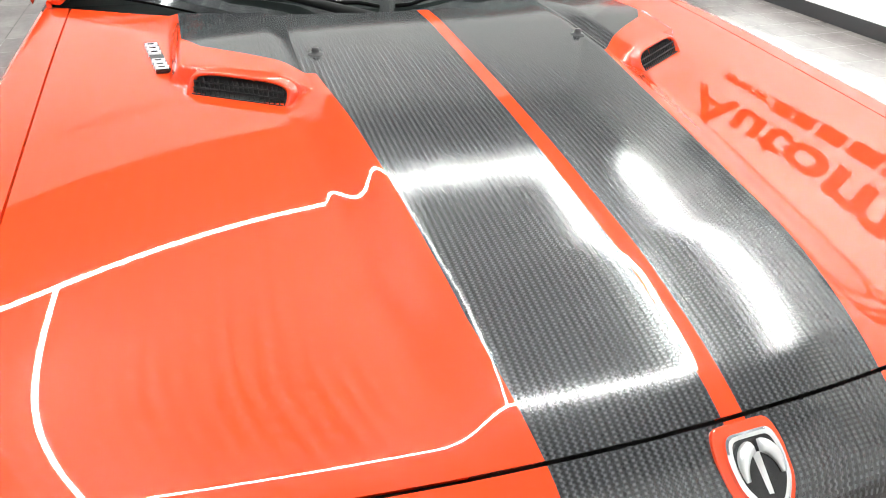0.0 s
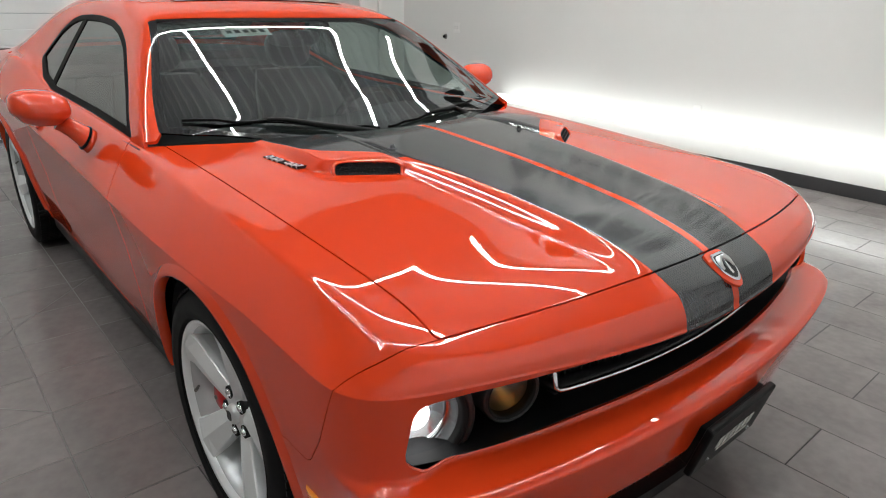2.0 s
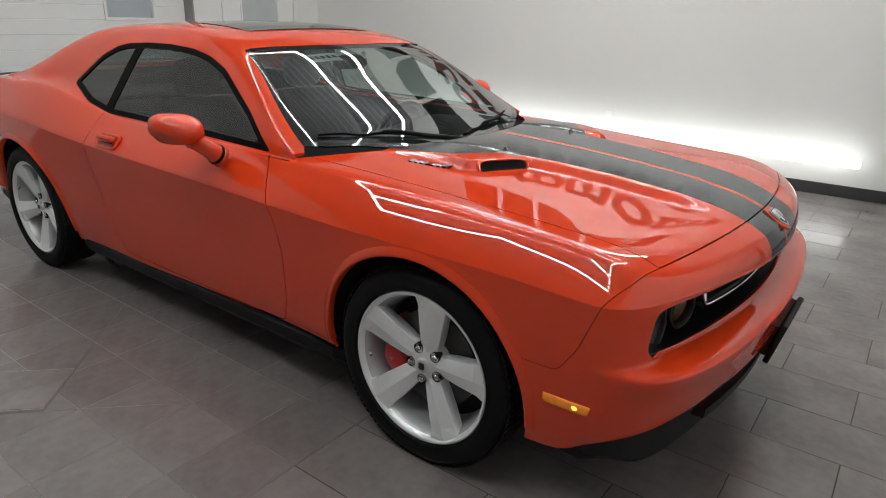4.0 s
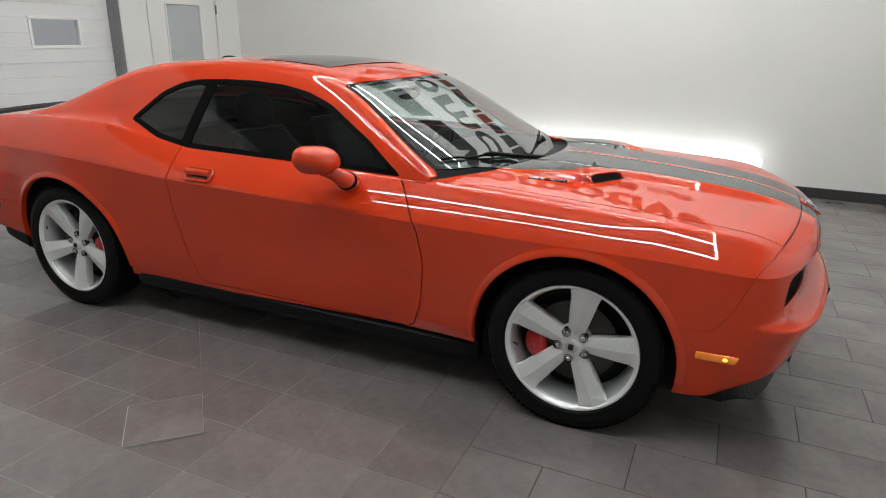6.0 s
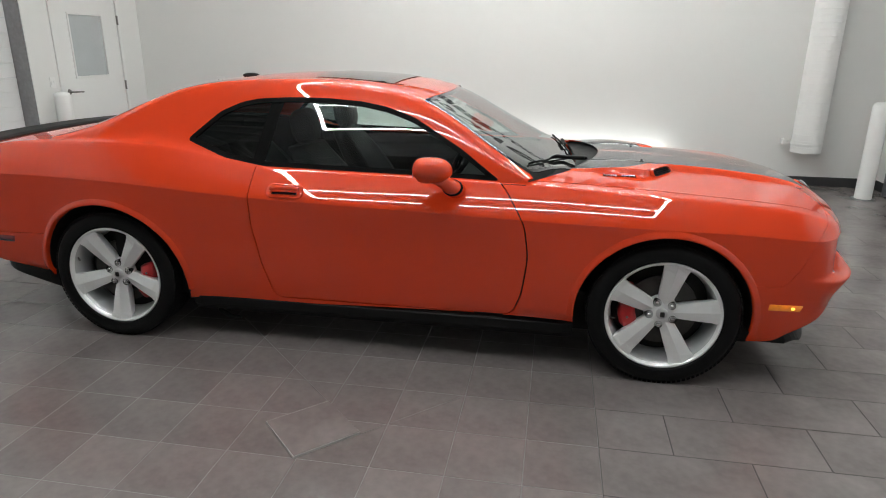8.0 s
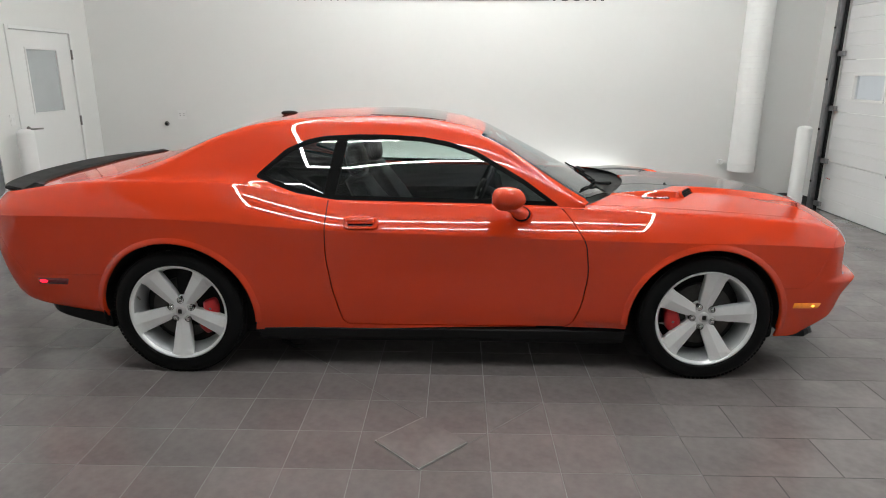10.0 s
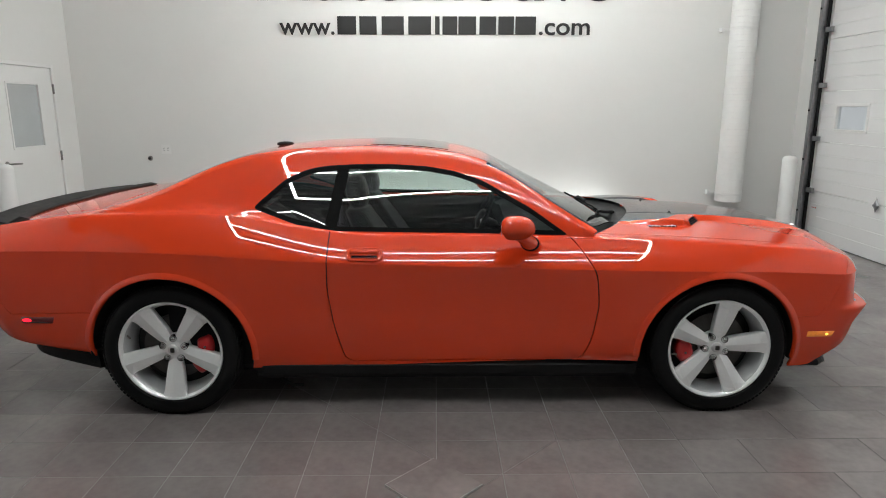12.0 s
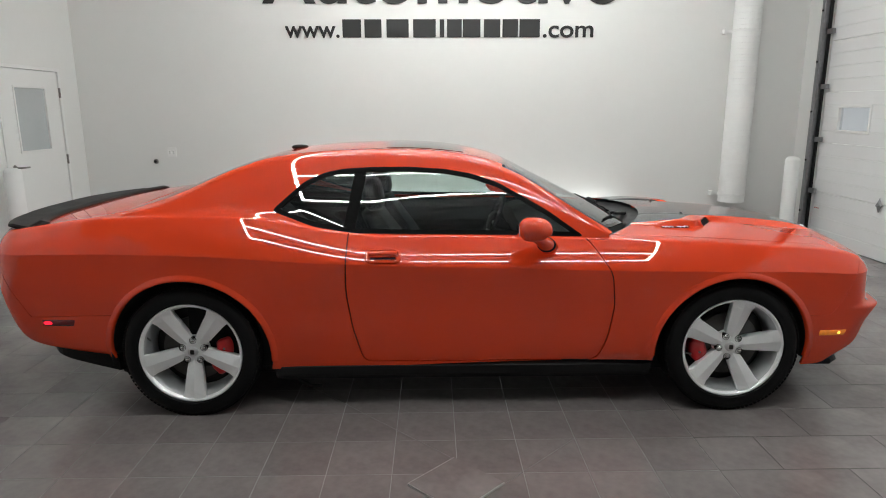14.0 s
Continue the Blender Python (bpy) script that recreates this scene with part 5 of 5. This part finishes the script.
def seat(x, y, wide=0.26, front=True):
    st = new("front_seat" if front else "rear_seat")
    st.parent = car
    st.matrix_basis = pose(x, y, 0.0)
    cu = []
    for t in np.linspace(0, 1, 9):
        px = -0.24 + 0.52 * t
        h = 0.50 + 0.05 * t - 0.03 * (2 * t - 1) ** 6
        cu.append([(px, q * wide, (0.30 if abs(q) >= 0.99 and k else h + 0.035 * (abs(q) > 0.72) - 0.02 * (abs(q) < 0.4))) for k, q in ((0, -1), (0, -0.8), (0, -0.5), (0, 0), (0, 0.5), (0, 0.8), (0, 1), (1, 1), (1, -1))])
    part("cushion", loft(cu), M_LEATHER, st, smooth=True)
    bk = []
    top_z = 1.05 if front else 0.98
    for t in np.linspace(0, 1, 12):
        z = 0.50 + (top_z - 0.50) * t
        px = -0.20 - 0.30 * t
        w = wide * (1.0 + 0.06 * math.sin(math.pi * t) - 0.22 * t ** 3)
        d = 0.06 + 0.05 * (1 - t)
        e = 0.04 * math.sin(math.pi * min(t * 1.1, 1))
        bk.append([(px + d * 0.6 + e, -w, z), (px + d + e * 0.4, -w * 0.72, z), (px + d * 0.75, 0, z), (px + d + e * 0.4, w * 0.72, z), (px + d * 0.6 + e, w, z), (px - d * 0.4, w * 0.95, z), (px - d, w * 0.6, z), (px - d, -w * 0.6, z), (px - d * 0.4, -w * 0.95, z)])
    part("backrest", loft(bk), M_LEATHER, st, smooth=True)
    if front:
        part("headrest", superellipsoid(0.062, 0.13, 0.10, 0.7, 0.7), M_LEATHER, st, smooth=True, matrix=pose(-0.50, 0, 1.155, 0, -12, 0))
        for q in (-0.05, 0.05):
            part("headrest_post", sweep([(-0.49, q, 1.02), (-0.50, q, 1.10)], 0.007, 8), M_CHROME, st, smooth=True)


seat(-0.02, -0.37)
seat(-0.02, 0.37)
seat(-0.78, -0.36, 0.28, False)
seat(-0.78, 0.36, 0.28, False)
part("parcel_shelf", box_bm((-1.75, -0.70, 0.97), (-1.22, 0.70, 1.0), 0.01), M_TRIM, car)
lining, _ = house_all.cut(lambda x, s, z: np.maximum(np.maximum(x - 0.24, -1.12 - x), 1.345 - z))
skin("headlining", [lining.offset(-0.03)], M_TRIM, car, flange=0, sides=(1, -1))
mirror_in = new("rear_view_mirror")
mirror_in.parent = car
mirror_in.matrix_basis = pose(0.27, 0.0, 1.262)
part("mirror_shell", superellipsoid(0.02, 0.125, 0.035, 0.7, 0.7), M_BLACK, mirror_in, smooth=True)
part("mirror_stalk", sweep([(0.01, 0, 0.01), (0.045, 0, 0.035)], 0.009, 8), M_BLACK, mirror_in, smooth=True)
for sd in (1, -1):
    part("sun_visor", box_bm((0.13, -sd * 0.40 - 0.17, 1.335), (0.25, -sd * 0.40 + 0.17, 1.35), 0.006), M_TRIM, car, matrix=pose(0, 0, -0.01))
stk = loft([[(x, y, screen_z(x, y) - 0.008) for y in np.linspace(-0.36, -0.16, 6)] for x in (0.33, 0.36, 0.39)], closed=False)
part("windscreen_notice", stk, M_PALE, car, "pale paper notice inside the windscreen")
for i in range(5):
    y = -0.345 + 0.035 * i
    part("notice_bar", loft([[(x, yy, screen_z(x, yy) - 0.0065) for yy in (y, y + 0.022)] for x in (0.345, 0.375)], closed=False), M_TRIM, car)

# ---- room: doors ----
def sectional_door(name, x, facing, y0, y1, z1, win_y, win_z, label):
    """Panel door in a wall along y; facing: +1 looks to +x."""
    d = tagged(new(name), label, "garage door", kind="structure")
    d.location = (x, 0, 0)
    n = round((z1) / 0.62)
    for i in range(n):
        a, b = z1 * i / n, z1 * (i + 1) / n
        bm = bmesh.new()
        ribs = [(0.0, a + 0.004)]
        for k in range(1, 4):
            zz = a + (b - a) * k / 4
            ribs += [(0.0, zz - 0.005), (-0.005, zz), (0.0, zz + 0.005)]
        ribs += [(0.0, b - 0.004), (-0.045, b - 0.004), (-0.045, a + 0.004)]
        hole = None
        if win_z and a < win_z[0] < b:
            hole = (win_y, win_z)
        spans = [(y0, y1)] if not hole else [(y0, win_y[0] - 0.004), (win_y[1] + 0.004, y1)]
        for ya, yb in spans:
            loft([[(facing * px, ya, pz) for px, pz in ribs], [(facing * px, yb, pz) for px, pz in ribs]], bm)
        if hole:
            box_bm((min(0, -facing * 0.045), win_y[0] - 0.004, a + 0.004), (max(0, -facing * 0.045), win_y[1] + 0.004, win_z[0] - 0.004), bm=bm)
            box_bm((min(0, -facing * 0.045), win_y[0] - 0.004, win_z[1] + 0.004), (max(0, -facing * 0.045), win_y[1] + 0.004, b - 0.004), bm=bm)
        part("panel", bm, M_PANEL, d)
    if win_z:
        bm = bmesh.new()
        w = 0.035
        f0, f1 = min(-facing * 0.05, facing * 0.012), max(-facing * 0.05, facing * 0.012)
        box_bm((f0, win_y[0] - w, win_z[0] - w), (f1, win_y[1] + w, win_z[0]), 0.006, bm=bm)
        box_bm((f0, win_y[0] - w, win_z[1]), (f1, win_y[1] + w, win_z[1] + w), 0.006, bm=bm)
        box_bm((f0, win_y[0] - w, win_z[0]), (f1, win_y[0], win_z[1]), 0.006, bm=bm)
        box_bm((f0, win_y[1], win_z[0]), (f1, win_y[1] + w, win_z[1]), 0.006, bm=bm)
        fr = part("window_frame", bm, M_WHITEPLASTIC, d)
        pn = part("window_pane", box_bm((-facing * 0.022 - 0.003, win_y[0], win_z[0]), (-facing * 0.022 + 0.003, win_y[1], win_z[1])), M_LENS, d)
        pn.visible_shadow = False
    return d


gd = sectional_door("door_1", RIGHT_X + 0.03, -1, 0.64, 3.84, 3.05, (2.975, 3.52), (1.385, 1.645), "white sectional garage door with a small window")
gl = sectional_door("door_2", LEFT_X - 0.175, 1, -1.18, 2.335, 3.05, (1.383, 1.92), (1.40, 1.665), "white sectional garage door with a narrow window")
# steel track and rollers beside the right door
trk = tagged(new("door_track"), "galvanised steel vertical garage door track with rollers", "door track", kind="structure")
trk.location = (RIGHT_X, 3.90, 0)
part("rail", loft([[(-0.002, -0.03, z), (-0.085, -0.03, z), (-0.085, 0.03, z), (-0.07, 0.03, z), (-0.07, -0.015, z), (-0.02, -0.015, z), (-0.02, 0.03, z), (-0.002, 0.03, z)] for z in (0.0, 3.4)]), M_GALV, trk)
part("angle_strip", box_bm((-0.012, 0.03, 0), (0.0, 0.085, 3.4)), M_GALV, trk)
part("rubber_strip", box_bm((-0.03, -0.075, 0), (-0.004, -0.032, 3.2), 0.004), M_BLACK, trk)
for z in (0.08, 0.62, 1.26, 1.90, 2.55):
    part("roller_bracket", box_bm((-0.045, -0.17, z - 0.03), (-0.004, -0.05, z + 0.03), 0.006), M_GALV, trk)
    part("roller", revolve([(0.0, -0.02), (0.022, -0.02), (0.024, 0), (0.022, 0.02), (0, 0.02)], 14, "y"), M_GALV, trk, smooth=True, matrix=pose(-0.045, -0.01, z + 0.03))
for z in (0.35, 1.0, 1.6, 2.2, 2.8):
    part("track_bolt", revolve([(0.0, 0.012), (0.012, 0.01), (0.013, 0.0)], 10, "x"), M_BLACK, trk, matrix=pose(-0.098, 0.0, z))
part("door_latch", loft([[(-0.012, y, z) for y, z in ((-0.05, 0), (0, 0.085), (0.05, 0), (0, -0.085))], [(-0.026, y, z) for y, z in ((-0.03, 0), (0, 0.05), (0.03, 0), (0, -0.05))]]), M_GALV, gd, "diamond-shaped steel latch plate", matrix=pose(-0.012, 2.59, 0.605))
part("latch_knob", revolve([(0, -0.05), (0.014, -0.045), (0.016, -0.02)], 12, "x"), M_GALV, gd, matrix=pose(-0.012, 2.59, 0.605))
wn = part("warning_label", box_bm((-0.003, -0.06, -0.09), (0.0, 0.06, 0.09)), M_WHITEPLASTIC, gd, "white label with small red bars", matrix=pose(-0.002, 3.745, 0.36))
for i in range(3):
    part("red_bar", box_bm((-0.0045, -0.05 + 0.035 * i, 0.04), (-0.003, -0.03 + 0.035 * i, 0.052)), M_RED, wn)
# grey plate stands in for the shade on the white reveal
structure("trim_reveal", box_bm((LEFT_X - 0.185, 2.338, 0), (LEFT_X - 0.004, 2.358, 3.04), 0.003), M_GALV, "grey plate painting the shade on the reveal beside the sectional door", "trim")

# office door with a frosted pane
od = tagged(new("door_3"), "white office door with a tall frosted pane", "door", kind="structure")
od.location = (LEFT_X, 0, 0)
bm = bmesh.new()
py0, py1, pz0, pz1 = 3.055, 3.615, 1.20, 1.895
for a, b in (((-0.05, 2.80, 0.01), (-0.005, py0, 2.095)), ((-0.05, py1, 0.01), (-0.005, 3.90, 2.095)), ((-0.05, py0, 0.01), (-0.005, py1, pz0)), ((-0.05, py0, pz1), (-0.005, py1, 2.095))):
    box_bm(a, b, bm=bm)
part("leaf", bm, M_WALL2, od)
bm = bmesh.new()
for a, b in (((-0.01, py0 - 0.025, pz0 - 0.025), (0.004, py1 + 0.025, pz0)), ((-0.01, py0 - 0.025, pz1), (0.004, py1 + 0.025, pz1 + 0.025)), ((-0.01, py0 - 0.025, pz0), (0.004, py0, pz1)), ((-0.01, py1, pz0), (0.004, py1 + 0.025, pz1))):
    box_bm(a, b, 0.002, bm=bm)
part("pane_frame", bm, M_WALL2, od)
part("frosted_pane", box_bm((-0.03, py0, pz0), (-0.02, py1, pz1)), M_FROST, od)
bm = bmesh.new()
for a, b in (((-0.15, 2.747, 0), (0.015, 2.795, 2.143)), ((-0.15, 3.905, 0), (0.015, 3.953, 2.143)), ((-0.15, 2.795, 2.102), (0.015, 3.905, 2.143))):
    box_bm(a, b, 0.003, bm=bm)
part("door_frame", bm, M_WALL2, od)
for z in (0.27, 1.055, 1.855):
    part("hinge", sweep([(0.012, 3.905, z - 0.058), (0.012, 3.905, z + 0.058)], 0.012, 10), M_STEEL, od, smooth=True)
part("lever", sweep([(0.0, 2.885, 1.03), (0.06, 2.885, 1.03), (0.065, 2.92, 1.03), (0.06, 3.04, 1.025)], 0.010, 10), M_STEEL, od, smooth=True)
part("rose", revolve([(0.0, 0.008), (0.03, 0.008), (0.033, 0.0)], 20, "x"), M_STEEL, od, smooth=True, matrix=pose(-0.004, 2.885, 1.03))


# ---- room: fixtures ----
def bollard(x, y, h):
    b = empty("bollard", (x, y, 0), "white plastic-sleeved round bollard standing on the floor", "bollard", "bollards by the doors")
    part("sleeve", revolve([(0.085, 0.0), (0.085, h - 0.05), (0.078, h - 0.025), (0.05, h - 0.006), (0.0, h)], 32, "z"), M_WHITEPLASTIC, b, smooth=True)
    part("base_ring", revolve([(0.12, 0.0), (0.12, 0.012), (0.086, 0.014)], 32, "z"), M_GALV, b, smooth=True)
    return b


bollard(4.31, 3.68, 1.06)
bollard(-4.54, 2.53, 1.065)
duct = empty("spiral_duct", (3.81, 4.17, 0.43), "white spiral-seamed vertical duct strapped to the wall", "duct")
pts = [(0.0, 0.0), (0.150, 0.0)]
z = 0.0
while z < 4.55:
    pts += [(0.163, z + 0.003), (0.163, z + 0.062), (0.1655, z + 0.066), (0.163, z + 0.07)]
    z += 0.072
part("pipe", revolve(pts, 40, "z"), M_DUCT, duct, smooth=False)
for z in (0.10, 2.17):
    st = part("strap", revolve([(0.167, -0.014), (0.169, -0.012), (0.169, 0.012), (0.167, 0.014)], 40, "z"), M_WHITEPLASTIC, duct, smooth=True, matrix=pose(0, 0, z))
    part("strap_arm", box_bm((-0.20, 0.10, -0.016), (-0.10, 0.125, 0.016), 0.003), M_WHITEPLASTIC, st)
    part("strap_plate", box_bm((-0.235, 0.10, -0.03), (-0.20, 0.179, 0.03), 0.003), M_WHITEPLASTIC, st)

sock = empty("wall_outlet", (-3.597, BACK_Y, 1.10), "white double wall outlet plate", "outlet")
part("cover_plate", box_bm((-0.06, -0.008, -0.06), (0.06, 0.0, 0.06), 0.003), M_WHITEPLASTIC, sock)
for x in (-0.026, 0.026):
    part("receptacle", box_bm((x - 0.017, -0.011, -0.03), (x + 0.017, -0.007, 0.03), 0.004), M_WHITEPLASTIC, sock)
    for z in (-0.012, 0.014):
        part("slot", box_bm((x - 0.006, -0.0125, z - 0.004), (x + 0.006, -0.0105, z + 0.004)), M_DARK, sock)
sw = empty("light_switch", (LEFT_X, 2.64, 1.15), "white double light switch plate beside the office door", "light switch")
part("cover_plate", box_bm((0.0, -0.04, -0.06), (0.007, 0.04, 0.06), 0.003), M_WHITEPLASTIC, sw)
for y in (-0.018, 0.018):
    part("rocker", box_bm((0.006, y - 0.011, -0.025), (0.011, y + 0.011, 0.025), 0.002), M_WALL2, sw)
knob = empty("door_stop", (-3.816, BACK_Y, 0.983), "small round steel and rubber door stop on the wall", "door stop")
part("rose", revolve([(0.0, -0.01), (0.03, -0.01), (0.033, 0.0)], 24, "y"), M_STEEL, knob, smooth=True)
part("stopper", revolve([(0.0, -0.045), (0.016, -0.042), (0.02, -0.03), (0.016, -0.008)], 20, "y"), M_BLACK, knob, smooth=True)
ev = empty("wall_outlet", (-0.14, BACK_Y, 0.50), "small white wall outlet plate above the low light", "outlet")
part("cover_plate", box_bm((-0.04, -0.008, -0.06), (0.04, 0.0, 0.06), 0.003), M_WHITEPLASTIC, ev)

# ---- wall lettering ----
sign = empty("wall_lettering", (0, BACK_Y, 2.532), "black raised lettering on the white wall", "sign")


def word(text, x0, x1, z, cap, bold=0.0):
    cu = bpy.data.curves.new("text", "FONT")
    cu.body, cu.size, cu.extrude, cu.offset = text, 1.0, 0.008, bold
    ob = bpy.data.objects.new("text", cu)
    scene.collection.objects.link(ob)
    dg = bpy.context.evaluated_depsgraph_get()
    me = bpy.data.meshes.new_from_object(ob.evaluated_get(dg))
    bpy.data.objects.remove(ob)
    co = np.array([v.co for v in me.vertices])
    sx = (x1 - x0) / (co[:, 0].max() - co[:, 0].min())
    lo = co[:, 0].min()
    bm = bmesh.new()
    bm.from_mesh(me)
    bm.verts.ensure_lookup_table()
    seen, islands = set(), []
    for v in bm.verts:
        if v.index in seen:
            continue
        stack, isl = [v], []
        seen.add(v.index)
        while stack:
            q = stack.pop()
            isl.append(q.index)
            for e in q.link_edges:
                o = e.other_vert(q)
                if o.index not in seen:
                    seen.add(o.index)
                    stack.append(o)
        islands.append(isl)
    islands.sort(key=lambda i: min(co[k, 0] for k in i))
    groups = []
    for isl in islands:
        a, b = co[isl, 0].min(), co[isl, 0].max()
        if groups and a < groups[-1][1] - 0.02:
            groups[-1][1] = max(b, groups[-1][1])
            groups[-1][2] += isl
        else:
            groups.append([a, b, list(isl)])
    for _, _, ids in groups:
        remap = {k: i for i, k in enumerate(ids)}
        faces = [[remap[v.index] for v in f.verts] for f in bm.faces if f.verts[0].index in remap]
        lm = bpy.data.meshes.new("letter")
        lm.from_pydata([((co[k, 0] - lo) * sx + x0, -0.0095 - co[k, 2], co[k, 1] * cap + z) for k in ids], [], faces)
        lm.materials.append(M_LETTER)
        o = new("letter", lm)
        o.parent = sign
    bm.free()


word("www.", -2.024, -1.333, 0.01, 0.30, 0.012)
word(".com", 1.265, 1.913, 0.01, 0.30, 0.012)
word("Automotive", -2.29, 2.19, 0.437, 0.80, 0.02)
# business name as plain blocks, one for each character
for x0, x1 in ((-1.294, -1.057), (-1.014, -0.798), (-0.733, -0.452), (-0.395, -0.106), (-0.056, 0.002), (0.038, 0.225), (0.24, 0.464), (0.508, 0.718), (0.747, 0.945), (0.964, 1.225)):
    part("block", box_bm((x0, -0.016, 0.01), (x1, -0.001, 0.23), 0.004), M_LETTER, sign)
x = -2.0
for w in (0.66, 0.62, 0.78, 0.78, 0.22, 0.6):
    part("block", box_bm((x, -0.016, 1.28), (x + w - 0.1, -0.001, 1.90), 0.01), M_LETTER, sign)
    x += w

# outside, seen through the door window: a panel whose glow stands for daylight
yard = link("backdrop", box_bm((RIGHT_X + 3.0, -2, -0.5), (RIGHT_X + 3.1, 16, 4)), mat("glowing_outdoors", (0.5, 0.52, 0.5), rough=0.9, var=0.3, scale=0.8, emit=((0.80, 0.80, 0.79), 0.62)))
tagged(yard, "pale glowing panel standing for the daylit yard outside the window", "backdrop", kind="structure")
# panel added behind the left window; its emission makes the pane look lit
yard2 = link("backdrop_left", box_bm((LEFT_X - 2.1, -2, -0.5), (LEFT_X - 2.0, 5, 4)), mat("glowing_grey_panel", (0.4, 0.42, 0.44), rough=0.9, var=0.2, scale=0.8, emit=((0.80, 0.81, 0.80), 0.27)))
tagged(yard2, "grey panel added beyond the window, with a faint glow of its own", "backdrop", kind="structure")

# ---- floor tiles ----
TILE, JOINT = 0.305, 0.0036
fl = structure("floor", box_bm((LEFT_X - T, NEAR_Y - T, -0.1), (RIGHT_X + T, BACK_Y + T, -0.0015)), M_GAP, "grey stone-look floor tiles with thin pale joints", "floor")


def tile_mesh(w, h):
    bm = box_bm((JOINT / 2, JOINT / 2, -0.008), (w - JOINT / 2, h - JOINT / 2, 0.0), 0.0012, 1)
    me = bpy.data.meshes.new("tile")
    bm.to_mesh(me)
    bm.free()
    me.materials.append(M_TILE)
    return me


link("grout_bed", box_bm((0.25 - 9 * TILE, NEAR_Y, -0.0014), (0.25 + 3 * TILE, BACK_Y, -0.0008)), M_GROUT, fl)
square, long = tile_mesh(TILE, TILE), tile_mesh(2 * TILE, TILE)
cells = []
r0 = math.floor((NEAR_Y + 1.25) / TILE)
r1 = math.ceil((BACK_Y + 1.25) / TILE)
for r in range(r0, r1):
    y = -1.25 + r * TILE
    x = 0.25 - 9 * TILE
    for k in range(12):
        cells.append((x + k * TILE, y, square))
    xr = x + 12 * TILE + (TILE if r % 2 else 0)
    if r % 2:
        cells.append((x + 12 * TILE, y, square))
    while xr < RIGHT_X:
        cells.append((xr, y, long))
        xr += 2 * TILE
    xl = x - 2 * TILE - (TILE if r % 2 else 0)
    if r % 2:
        cells.append((x - TILE, y, square))
    while xl > LEFT_X - 2 * TILE:
        cells.append((xl, y, long))
        xl -= 2 * TILE


def near(c):
    return math.hypot((c[0] - 0.4) * 0.75, c[1] + 1.6)


cells.sort(key=near)
for x, y, me in cells[:290]:
    t = new("tile", me)
    t.parent = fl
    t.location = (x, y, 0.0)
V, F = [], []
for x, y, me in cells[290:]:
    b = len(V)
    V += [(min(max(v.co.x + x, LEFT_X), RIGHT_X), min(max(v.co.y + y, NEAR_Y), BACK_Y), v.co.z) for v in me.vertices]
    F += [[b + i for i in p.vertices] for p in me.polygons]
me = bpy.data.meshes.new("tiles")
me.from_pydata(V, [], F)
me.materials.append(M_TILE)
far = new("tile_field", me)
far.parent = fl
far["kind"] = "stuff"

# a square tile lying diagonally on the floor
lt = empty("loose_tile", (-0.066, -1.645, 0.0), "grey square tile laid diagonally, slightly proud of the floor", "tile")
part("tile_face", box_bm((-0.1505, -0.1505, 0.008), (0.1505, 0.1505, 0.0115), 0.001, 1), M_TILE, lt, matrix=pose(0, 0, 0.0005, 0, 0, 45))
part("tile_edge", box_bm((-0.1545, -0.1545, 0.0), (0.1515, 0.1545, 0.0095)), M_TILEEDGE, lt, matrix=pose(0, 0, 0.0004, 0, 0, 45))
for a, b in (((0.15, -1.65), (0.56, -1.24)), ((-0.06, -1.44), (-0.9, -0.6))):
    d = Vector((b[0] - a[0], b[1] - a[1]))
    ln = box_bm((0, -0.0012, 0.0), (d.length, 0.0012, 0.0012))
    o = link("cut_line", ln, M_GROUT, fl, matrix=pose(a[0], a[1], 0.0, 0, 0, math.degrees(math.atan2(d.y, d.x))))
